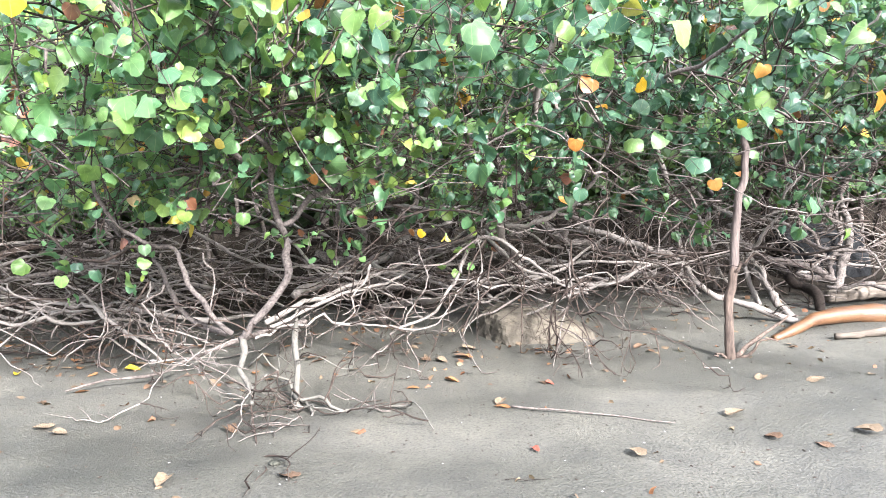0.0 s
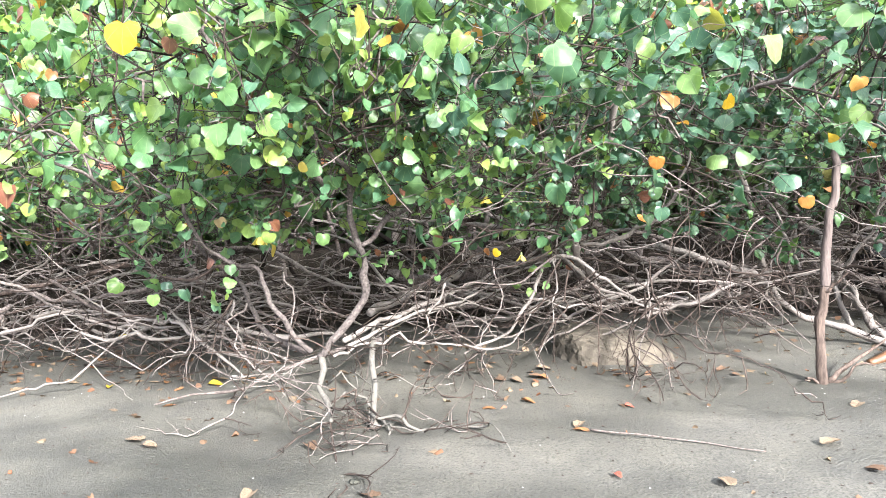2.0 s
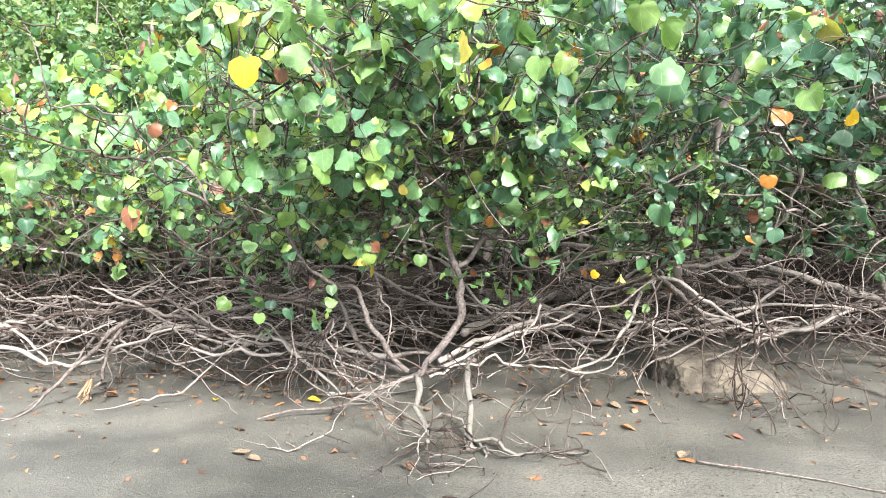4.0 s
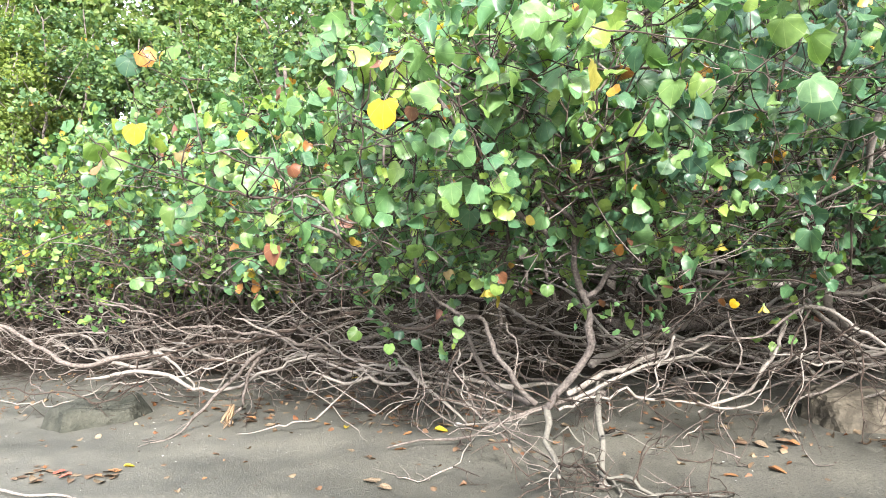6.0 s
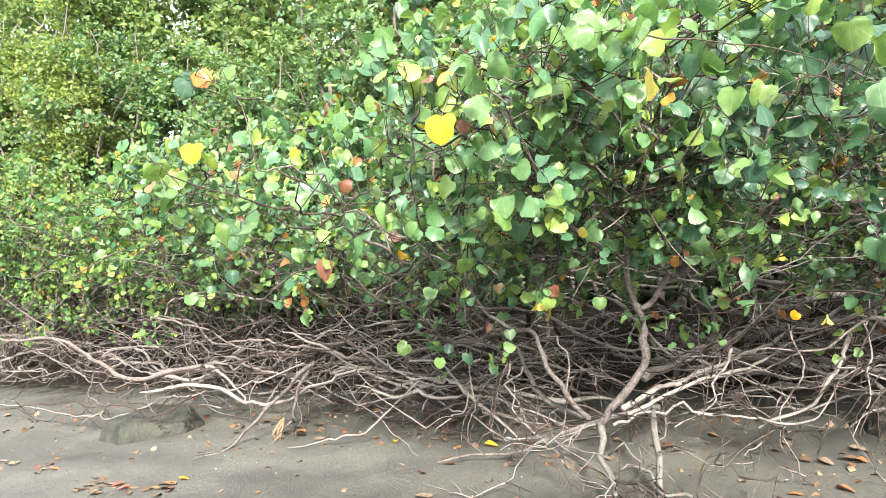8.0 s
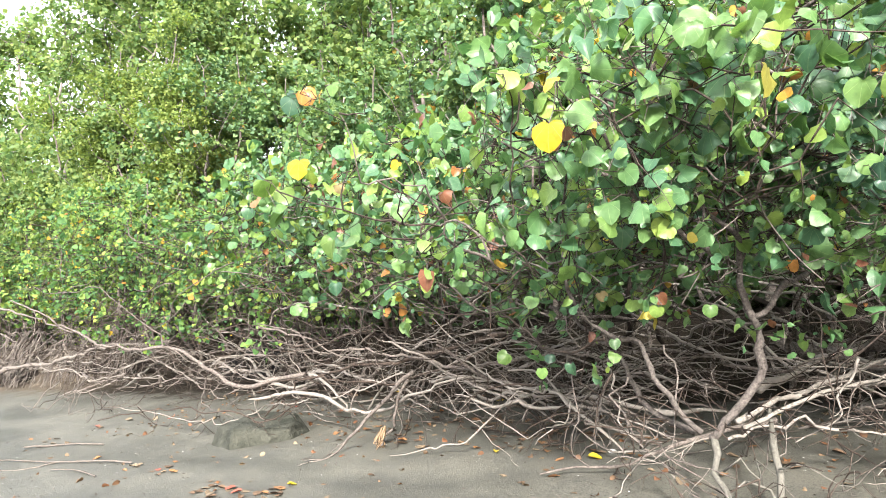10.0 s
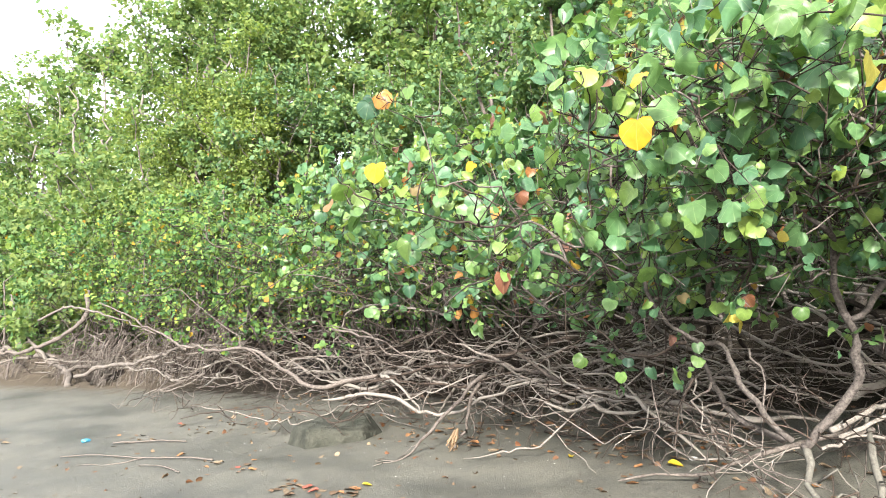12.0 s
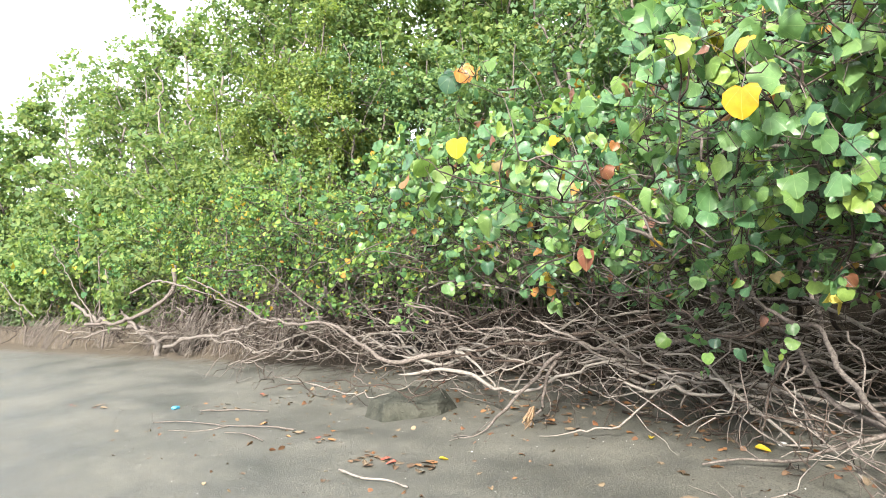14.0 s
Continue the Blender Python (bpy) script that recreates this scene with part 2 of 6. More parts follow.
BROWN_LEAF = plain_material("dry_brown_leaf_blade", (0.085, 0.050, 0.030), (0.17, 0.11, 0.07), 30, 0.75)
TAN_LEAF = plain_material("faded_tan_leaf_blade", (0.14, 0.10, 0.062), (0.23, 0.175, 0.12), 30, 0.85)
RED_LEAF = plain_material("red_leaf_blade", (0.244, 0.041, 0.023), (0.319, 0.081, 0.046), 30, 0.65)
SCRAP_LEAF = leaf_material("dead_leaf_litter", [(0.0, (0.25, 0.105, 0.038)), (0.10, (0.15, 0.065, 0.033)), (0.4, (0.13, 0.08, 0.05)), (0.75, (0.22, 0.165, 0.11)), (1.0, (0.08, 0.052, 0.035))], through_light=0.15, gloss=0.7, sheen=0.2)
ROCK = plain_material("sandy_grey_rock", (0.042, 0.037, 0.029), (0.145, 0.126, 0.096), 4, 0.92, 0.03)
ROCK_GREY = plain_material("dull_grey_green_rock", (0.018, 0.020, 0.015), (0.060, 0.060, 0.048), 5, 0.92, 0.03)
# boulder colour lowered to near black, holding the shade it lies in
ROCK_BLACK = plain_material("shade_black_boulder_rock", (0.003, 0.0034, 0.0038), (0.013, 0.014, 0.015), 6, 0.85, 0.012)
WOOD_ORANGE = plain_material("bare_orange_brown_wood", (0.055, 0.022, 0.008), (0.135, 0.068, 0.028), 3, 0.5, 0.003, (0.348, 4.060, 4.060))
WOOD_GREY = plain_material("weathered_grey_wood", (0.050, 0.041, 0.032), (0.17, 0.145, 0.117), 4, 0.85, 0.006, (0.348, 5.220, 5.220))
WOOD_PALE_POST = plain_material("pale_dead_stem_wood", (0.045, 0.035, 0.031), (0.165, 0.134, 0.120), 6, 0.8, 0.004, (5.0, 5.0, 0.5))
WOOD_POST = plain_material("grey_dead_stem_wood", (0.022, 0.016, 0.013), (0.15, 0.113, 0.090), 6, 0.85, 0.006, (5.0, 5.0, 0.7))
SPLINTER = plain_material("torn_tan_wood", (0.14, 0.085, 0.045), (0.33, 0.235, 0.15), 14, 0.8, 0.004, (4.0, 4.0, 0.6))
SHELL = plain_material("white_shell", (0.406, 0.400, 0.383), (0.476, 0.470, 0.458), 20, 0.5)
BLUE = plain_material("blue_plastic", (0.029, 0.174, 0.290), (0.058, 0.244, 0.348), 20, 0.35)


# ---- building tools ----
def slope(x, y):
    """The beach: a plane that rises inland, flattening far away, with a low hill behind."""
    xx = -40 + 15 * math.tanh((x + 40) / 15) if x < -40 else (14 + 10 * math.tanh((x - 14) / 10) if x > 14 else x)
    yy = y if y > -6 else -6 + 6 * math.tanh((y + 6) / 6)
    if yy > 9:
        yy = 9 + 4 * math.tanh((yy - 9) / 8)
    hill = min(max((y - 14.0) / 40.0, 0.0), 1.0)
    return 0.128 * yy + 0.04 * xx + 9.0 * hill * hill * (3 - 2 * hill)


def edge(x):
    """How far inland the foot of the eroded bank lies."""
    return 8.05 + 0.35 * math.sin(0.55 * x + 1.0) + 0.22 * math.sin(1.7 * x)


def ground_z(x, y):
    z = slope(x, y)
    up = (y - edge(x)) / 0.55
    up = min(max(up, 0.0), 1.0)
    z += 0.62 * up * up * (3 - 2 * up)
    if -20 < x < 10 and -3 < y < 12:
        z += 0.022 * noise.noise(Vector((x * 0.9, y * 0.9, 0))) + 0.008 * noise.noise(Vector((x * 3.5, y * 3.5, 3.0))) + 0.0025 * noise.noise(Vector((x * 17, y * 17, 7.0)))
        if up > 0:
            z += up * 0.12 * noise.noise(Vector((x * 2.2, y * 2.2, 1.0)))
    return z


class Acc:
    """Gathers vertices and triangles for one mesh."""

    def __init__(self):
        self.v, self.f, self.n, self.uv = [], [], 0, []

    def add(self, v, f, uv=None):
        if uv is not None:
            self.uv.append(np.asarray(uv, dtype=np.float32))
        self.v.append(np.asarray(v, dtype=np.float32))
        self.f.append(np.asarray(f, dtype=np.int32) + self.n)
        self.n += len(v)

    def mesh(self, name, material, smooth=True):
        me = bpy.data.meshes.new(name)
        v, f = np.concatenate(self.v), np.concatenate(self.f)
        me.vertices.add(len(v))
        me.vertices.foreach_set("co", v.ravel())
        me.loops.add(f.size)
        me.loops.foreach_set("vertex_index", f.ravel())
        me.polygons.add(len(f))
        me.polygons.foreach_set("loop_start", np.arange(0, f.size, 3, dtype=np.int32))
        me.polygons.foreach_set("use_smooth", np.full(len(f), smooth))
        me.update(calc_edges=True)
        if self.uv:
            me.uv_layers.new(name="blade").data.foreach_set("uv", np.concatenate(self.uv)[f.ravel()].ravel())
        me.materials.append(material)
        return me


def thing(name, label, category, group="", kind="", at=(0, 0, 0)):
    ob = new(name)
    ob.location = at
    ob.empty_display_size = 0.1
    return tagged(ob, label, category, group, kind)


def part_of(parent, name, mesh, label="", kind=""):
    ob = new(name, mesh)
    ob.parent = parent
    ob.matrix_parent_inverse = Matrix.Translation(parent.location).inverted()
    if label or kind:
        tagged(ob, label, kind=kind)
    return ob


def smooth_path(pts, step=0.06):
    """A Catmull-Rom curve through a few points."""
    p = np.array(pts, float)
    p = np.vstack([2 * p[0] - p[1], p, 2 * p[-1] - p[-2]])
    out = []
    for i in range(1, len(p) - 2):
        n = max(2, int(np.linalg.norm(p[i + 1] - p[i]) / step))
        for t in np.linspace(0, 1, n, endpoint=False):
            out.append(0.5 * (2 * p[i] + (p[i + 1] - p[i - 1]) * t + (2 * p[i - 1] - 5 * p[i] + 4 * p[i + 1] - p[i + 2]) * t * t
                              + (3 * p[i] - p[i - 1] - 3 * p[i + 1] + p[i + 2]) * t ** 3))
    out.append(p[-2])
    return np.array(out)


def tube(path, r0, r1, sides=6, knots=0.0, rng=None, pointed=False):
    """Vertices and triangles of a tapering round branch along a path."""
    n = len(path)
    tan = np.gradient(path, axis=0)
    tan /= np.linalg.norm(tan, axis=1)[:, None] + 1e-9
    ref = np.array((0.3, 0.2, 1.0)) if abs(tan[0][2]) < 0.8 else np.array((1.0, 0.3, 0.1))
    u = np.cross(tan, ref)
    u /= np.linalg.norm(u, axis=1)[:, None] + 1e-9
    w = np.cross(tan, u)
    rad = np.linspace(r0, r1, n)
    if pointed:
        rad = rad * np.clip(0.3 + np.linspace(0, 4, n), 0, 1)
    if knots and rng is not None:
        rad = rad * (1 + knots * np.convolve(rng.normal(0, 1, n + 2), (0.25, 0.5, 0.25), "valid"))
        rad = np.maximum(rad, 0.001)
    ang = np.arange(sides) * 2 * math.pi / sides
    ring = u[:, None, :] * np.cos(ang)[None, :, None] + w[:, None, :] * np.sin(ang)[None, :, None]
    v = (path[:, None, :] + ring * rad[:, None, None]).reshape(-1, 3)
    i = np.arange(n - 1)[:, None] * sides
    j = np.arange(sides)[None, :]
    k = (j + 1) % sides
    a, b, c, d = i + j, i + k, i + sides + k, i + sides + j
    f = np.concatenate([np.stack([a, b, c], -1).reshape(-1, 3), np.stack([a, c, d], -1).reshape(-1, 3)])
    v = np.vstack([v, path[0] - tan[0] * r0 * 0.3, path[-1] + tan[-1] * r1])
    j = np.arange(sides)
    k = (j + 1) % sides
    e = (n - 1) * sides
    f = np.concatenate([f, np.stack([k, j, np.full(sides, n * sides)], -1), np.stack([e + j, e + k, np.full(sides, n * sides + 1)], -1)])
    return v, f


def wander(path, amount, rng):
    """Makes a path crooked: it bends at uneven joints, as old twigs do; its ends stay."""
    n = len(path)
    if n < 4 or amount == 0:
        return path
    length = np.linalg.norm(np.diff(path, axis=0), axis=1).sum()
    s = np.linspace(0, 1, n)
    fade = np.minimum(1, np.minimum(s, 1 - s) * 6)
    out = path.copy()
    for gap, size in ((0.5, 0.030), (0.17, 0.013), (0.08, 0.005)):
        joints = max(3, int(length / gap))
        at = np.sort(np.concatenate([(0.0, 1.0), rng.uniform(0, 1, joints)]))
        for k in range(3):
            out[:, k] += fade * amount * np.interp(s, at, rng.normal(0, size, len(at)))
    return out


RNG = np.random.default_rng(7)
SPURS = {}                         # bare twigs gathered by shrub
LEAVES = {}                        # leaf placements gathered by shrub
HOLDS = {}                         # places on a shrub's limbs from which others grow


def twig_acc(owner):
    return SPURS.setdefault(owner.name, (owner, Acc(), Acc()))


def limb(owner, name, r0, r1, wob, *pts, material=None, spurs=True, dense=0.17, step=0.05):
    """One limb of a shrub as a part of its own, with bare side twigs."""
    if max(r0, r1) < 0.0145:
        r0, r1, wob, step = r0 * 0.8, r1 * 0.7, wob * 1.15, min(step, 0.06)
    path = wander(smooth_path(pts, step), wob, RNG)
    acc = Acc()
    acc.add(*tube(path, r0, r1, 8 if max(r0, r1) > 0.018 else 5, 0.22 if name == "root" else 0.17, RNG, name == "bare_bough"))
    if name != "bare_bough":
        HOLDS.setdefault(owner.name, []).extend(path[::3])
    ob = part_of(owner, name, acc.mesh(name, material or (ROOT_BARK if name == "root" else BARK_PALE if RNG.random() < (0.5 if r0 > 0.014 else 0.08) else (BARK if r0 > 0.014 or RNG.random() < 0.4 else TWIG))))
    if spurs:
        for _ in range(int(len(path) * (dense * 1.3 if name == "root" else dense))):
            i = RNG.integers(len(path) // 4, len(path))
            spur(owner, path[i], RNG.uniform(0.12, 0.5))
    return ob


def spur(owner, p, length, down=0.25, r=0.0055, again=True):
    """A short crooked dead twig."""
    d = RNG.normal(0, 1, 3)
    d[2] = d[2] * 0.7 - down
    d /= np.linalg.norm(d)
    pts = [p]
    n = max(3, int(length / 0.07))
    for i in range(n):
        d = d + RNG.normal(0, 0.40, 3)
        d /= np.linalg.norm(d)
        q = pts[-1] + d * length / n
        q[2] = max(q[2], ground_z(q[0], q[1]) + 0.01)
        pts.append(q)
        if again and i > 0 and RNG.random() < 0.33:
            spur(owner, q, length * 0.5, down, r * 0.7, False)
    twig_acc(owner)[1 if RNG.random() < 0.3 else 2].add(*tube(np.array(pts), r, r * 0.45, 4 if r > 0.0045 else 3))


def spray(owner, p, d, length, r, pale=0.35, droop=0.03, forks=2, gap=0.13):
    """A dead branchlet: it kinks at every joint and forks to alternate sides, thinning to its ends."""
    d = np.array(d, float)
    d /= np.linalg.norm(d)
    pts = [np.array(p, float)]
    n = max(3, int(length / 0.05))
    side, since = (1 if RNG.random() < 0.5 else -1), 0.0
    bare = pale if pale in (0, 1) else (1 if RNG.random() < pale else 0)
    for i in range(n):
        d = d + RNG.normal(0, 0.13, 3) + np.array((0, 0, -droop))
        if RNG.random() < 0.22:
            d = d + RNG.normal(0, 0.30, 3)
        d /= np.linalg.norm(d)
        q = pts[-1] + d * length / n
        low = ground_z(q[0], q[1]) + 0.012
        if q[2] < low:
            q[2] = low
            d[2] = abs(d[2]) * 0.3
        pts.append(q)
        since += length / n
        if forks and since > gap * RNG.uniform(0.6, 1.5) and i < n - 1:
            since, side = 0.0, -side
            up = np.cross(d, RNG.normal(0, 1, 3))
            up /= np.linalg.norm(up) + 1e-9
            spray(owner, q, d * 0.8 + up * RNG.uniform(0.5, 1.0), (length * (1 - i / n) + 0.1) * RNG.uniform(0.3, 0.75), r * (1 - 0.5 * i / n) * 0.65, bare, droop, forks - 1, gap * 0.8)
    twig_acc(owner)[2 - bare].add(*tube(np.array(pts), r, max(r * 0.35, 0.0012), 5 if r > 0.005 else 4 if r > 0.003 else 3, 0.12, RNG))


# a heart-shaped leaf: long along +y, from the stalk at the origin; its face is +z
def heart_leaf(seed, wide=1.0, curl=0.25, fold=0.22, droop=0.25, full=True):
    """Round lobes, a short tip, a midrib and a wavy rim; half a blade is a strip of rows from midrib to rim."""
    rng = np.random.default_rng(seed)
    if full:
        rim = ((0.22, -0.12), (0.46, -0.07), (0.60, 0.14), (0.60, 0.40), (0.49, 0.66), (0.27, 0.85))
        rib = (0.0, 0.03, 0.15, 0.35, 0.58, 0.80)
        across = (0.55, 1.0)
    else:
        rim = ((0.34, -0.11), (0.60, 0.12), (0.57, 0.50), (0.31, 0.81))
        rib = (0.0, 0.10, 0.42, 0.78)
        across = (1.0,)
    rows, cols = len(rim), len(across)
    v = [(0.0, y, 0.0) for y in rib] + [(0.0, 0.97, 0.0)]
    f = []
    for side in (1, -1):
        base = len(v)
        for (x, y), m in zip(rim, rib):
            x, y = x * wide * rng.uniform(0.90, 1.06), y + rng.uniform(-0.03, 0.03)
            v += [(side * x * a, m + (y - m) * a, 0.0) for a in across]

        def at(i, c):
            return i if c == 0 else base + i * cols + c - 1
        strip = [t for i in range(rows - 1) for c in range(cols) for t in ((at(i, c), at(i, c + 1), at(i + 1, c + 1)), (at(i, c), at(i + 1, c + 1), at(i + 1, c)))]
        strip += [(at(rows - 1, c), at(rows - 1, c + 1), rows) for c in range(cols)]
        f += strip if side > 0 else [t[::-1] for t in strip]
    phase = rng.uniform(0, 6.28, 2)
    out = []
    for x, y, _ in v:
        z = fold * abs(x) - droop * y * y - curl * x * x + 0.30 * math.sin(9 * y + phase[0 if x > 0 else 1]) * x * x + 0.10 * math.sin(5 * y + phase[1]) * abs(x) + rng.normal(0, 0.012)
        out.append((x, y, z))
    return np.array(out), np.array(f)


HEARTS = [heart_leaf(*k) for k in ((1, 1.0, 0.2, 0.15, 0.2), (2, 1.1, 0.3, 0.05, 0.35), (3, 0.95, 0.1, 0.4, 0.15), (4, 1.05, 0.7, 0.05, 0.45), (5, 0.9, 0.1, 0.75, 0.3), (6, 1.1, 0.9, 0.3, 0.1),
                                   (7, 0.95, -0.3, 0.3, 0.6), (8, 1.0, 1.1, 0.1, 0.2), (9, 1.0, -0.5, -0.2, 0.5), (10, 0.85, 0.4, 1.0, 0.7))]
PLAIN_HEARTS = [heart_leaf(s, w, c, fo, d, False) for s, w, c, fo, d in ((11, 1.0, 0.25, 0.2, 0.2), (12, 1.1, 0.5, 0.1, 0.35), (13, 0.9, 0.2, 0.6, 0.2), (14, 1.0, 0.8, 0.3, 0.5), (15, 1.1, -0.3, -0.1, 0.3))]


def small_leaf(w):
    return np.array([(0, 0, 0), (w, 0.45, 0.08), (0, 1, -0.15), (-w, 0.45, 0.08)]), np.array([(0, 1, 2), (0, 2, 3)])


SIMPLES = [small_leaf(w) for w in (0.34, 0.42, 0.5)]


def frames_of(tip, face):
    """Rotation matrices, rows x y z, from leaf tips' and faces' directions."""
    y = tip / (np.linalg.norm(tip, axis=1)[:, None] + 1e-9)
    x = np.cross(y, face)
    x /= np.linalg.norm(x, axis=1)[:, None] + 1e-9
    return np.stack([x, y, np.cross(x, y)], 1)


def strew(acc, shapes, pos, tip, face, size, rng):
    """Sets many leaves into one mesh."""
    pos, tip, face, size = map(np.asarray, (pos, tip, face, size))
    rot = frames_of(tip, face)
    pick = rng.integers(0, len(shapes), len(pos))
    for k, (v, f) in enumerate(shapes):
        m = pick == k
        if not m.any():
            continue
        w = np.einsum("vk,mkj->mvj", v, rot[m]) * size[m][:, None, None] + pos[m][:, None, :]
        cnt = m.sum()
        ff = f[None] + (np.arange(cnt) * len(v))[:, None, None]
        acc.add(w.reshape(-1, 3), ff.reshape(-1, 3), np.tile(v[:, :2] + (0, 0.06), (cnt, 1)))


def leafy_twig(owner, base, d, length, leaves, size, out=(0.05, -0.4, 0.7), r=0.005, step=0.1):
    """A living twig with stalked leaves along its outer part."""
    store = LEAVES.setdefault(owner.name, (owner, []))[1]
    d = np.array(d, float)
    d /= np.linalg.norm(d)
    pts = [np.array(base, float)]
    n = max(2, int(length / step))
    for i in range(n):
        d = d + RNG.normal(0, 0.17, 3) + np.array((0, 0, 0.03))
        d /= np.linalg.norm(d)
        pts.append(pts[-1] + d * length / n)
    pts = np.array(pts)
    twig_acc(owner)[2].add(*tube(pts, r, r * 0.4, 3))
    for _ in range(leaves):
        s = RNG.uniform(0.25, 1.0) ** 0.7 * n
        i = min(int(s), n - 1)
        p = pts[i] + (pts[i + 1] - pts[i]) * (s - i)
        side = RNG.normal(0, 1, 3)
        side -= d * (side @ d) * 0.6
        side /= np.linalg.norm(side) + 1e-9
        stalk = side * RNG.uniform(0.03, 0.10) + np.array((0, 0, 0.01))
        tip = side * 0.7 + np.array((0, -0.2, -0.6)) + RNG.normal(0, 0.45, 3)
        face = np.array(out) + RNG.normal(0, 0.8, 3)
        grown = 1 + 0.22 * min(max((p[2] - 2.2) / 0.6, 0.0), 1.0) if p[1] < 5.5 else 1.0
        store.append((p, p + stalk, tip, face, size * grown * RNG.choice((0.45, 0.65, 0.85, 1.1, 1.4)) * RNG.uniform(0.85, 1.15)))


def hung_leaf(owner, at, size, colour):
    """One leaf that stands out, on a twig of its own from the nearest limb."""
    at = np.array(at)
    held = np.array(HOLDS[owner.name])
    far = np.linalg.norm(held - at, axis=1)
    start = held[int(np.argmin(far))]
    path = smooth_path([start, start + (at - start) * 0.5 + RNG.normal(0, 0.03, 3) + (0, 0, 0.05 * far.min()), at], 0.1)
    path = wander(path, 0.6, RNG)
    twig_acc(owner)[2].add(*tube(path[:-1], 0.002 + 0.003 * min(far.min(), 1.0), 0.0015, 4))
    HOLDS[owner.name].extend(path[1:-1])
    v, f = HEARTS[0] if colour == "yellow" else HEARTS[RNG.integers(len(HEARTS))]
    acc = Acc()
    acc.add(v, f, v[:, :2] + (0, 0.06))
    ob = part_of(owner, "leaf", acc.mesh("leaf", HUNG[colour]))
    sway = 0.15 if colour == "yellow" and size > 0.09 else 0.45
    rot = frames_of(np.array([(0, -0.1, -0.9)]) + RNG.normal(0, sway * 0.66, 3), np.array([(0.0, -0.6, 0.45)]) + RNG.normal(0, sway, 3))[0]
    ob.matrix_basis = Matrix([[rot[c][r] * (min(size, 0.15) * 0.80 if sway > 0.2 else size) for c in range(3)] + [at[r]] for r in range(3)] + [[0, 0, 0, 1]])
    acc = Acc()
    acc.add(*tube(path[-2:], 0.0019, 0.0014, 4))
    stalk = new("stalk", acc.mesh("stalk", BARK))
    stalk.parent = ob
    stalk.matrix_parent_inverse = (ob.matrix_parent_inverse @ ob.matrix_basis).inverted() @ Matrix.Translation(owner.location).inverted()


def hung_flower(owner, at, size):
    """A drooping yellow hibiscus flower: five overlapping petals round a pale cup, on a twig of its own."""
    at = np.array(at)
    held = np.array(HOLDS[owner.name])
    far = np.linalg.norm(held - at, axis=1)
    start = held[int(np.argmin(far))]
    path = wander(smooth_path([start, start + (at - start) * 0.5 + (0, 0, 0.06), at + (0, 0, 0.04), at], 0.06), 0.4, RNG)
    twig_acc(owner)[2].add(*tube(path, 0.004, 0.0022, 4))
    acc = Acc()
    acc.add(*tube(np.array((at + (0, 0, 0.008), at - (0, 0, 0.25 * size), at - (0, 0, 0.36 * size))), 0.10 * size, 0.16 * size, 8))
    cup = part_of(owner, "flower_cup", acc.mesh("flower_cup", HUNG["lime"]), "pale green flower cup")
    for k in range(5):
        a = k * 1.2566 + RNG.normal(0, 0.12)
        v = []
        for i in range(5):
            s = i / 4
            for w in (-1, -0.35, 0.35, 1):
                b = a + w * (0.30 + 0.42 * math.sin(s * 2.6))
                r = size * (0.13 + 0.46 * s ** 1.2 + 0.04 * math.sin(w * 4 + k))
                v.append(at + (math.cos(b) * r, math.sin(b) * r, -size * (0.2 + 0.75 * s - 0.18 * abs(w) * s + RNG.normal(0, 0.015))))
        f = [t for i in range(4) for j in range(3) for t in ((i * 4 + j, i * 4 + j + 1, i * 4 + j + 5), (i * 4 + j, i * 4 + j + 5, i * 4 + j + 4))]
        acc = Acc()
        acc.add(np.array(v), np.array(f))
        part_of(owner, "petal", acc.mesh("petal", PETAL), "soft yellow petal")


def hang_leaves(owner, near=0, near_key=None, stalked=True, material=LEAF, single=LEAF_ONE):
    """Turns the gathered placements of one shrub into leaf parts and one crown."""
    if owner.name not in LEAVES:
        return
    rows = LEAVES[owner.name][1]
    if near:
        rows.sort(key=near_key)
    if stalked:
        stalks = Acc()
        for p, q, tip, face, size in rows:
            w = np.array((0.0018, 0, 0)), np.array((-0.001, 0.0015, 0)), np.array((-0.001, -0.0015, 0))
            stalks.add([p + k for k in w] + [q + k for k in w], ((0, 1, 4), (0, 4, 3), (1, 2, 5), (1, 5, 4), (2, 0, 3), (2, 3, 5)))
        part_of(owner, "stalk_mass", stalks.mesh("stalk_mass", BARK), kind="stuff")
    first, rest = rows[:near], rows[near:]
    if first:
        shapes = []
        for v, f in HEARTS:
            acc = Acc()
            acc.add(v, f, v[:, :2] + (0, 0.06))
            shapes.append(acc.mesh("leaf", single))
        rots = frames_of(np.array([r[2] for r in first]), np.array([r[3] for r in first]))
        for (p, q, tip, face, size), rot in zip(first, rots):
            ob = new("leaf", shapes[RNG.integers(len(shapes))])
            ob.parent = owner
            ob.matrix_parent_inverse = Matrix.Translation(owner.location).inverted()
            m = Matrix([[rot[c][r] * size for c in range(3)] + [q[r]] for r in range(3)] + [[0, 0, 0, 1]])
            ob.matrix_basis = m
    if rest:
        acc = Acc()
        strew(acc, HEARTS if stalked else PLAIN_HEARTS, [r[1] for r in rest], [r[2] for r in rest], [r[3] for r in rest], [r[4] for r in rest], RNG)
        part_of(owner, "crown", acc.mesh("crown", material), kind="stuff")


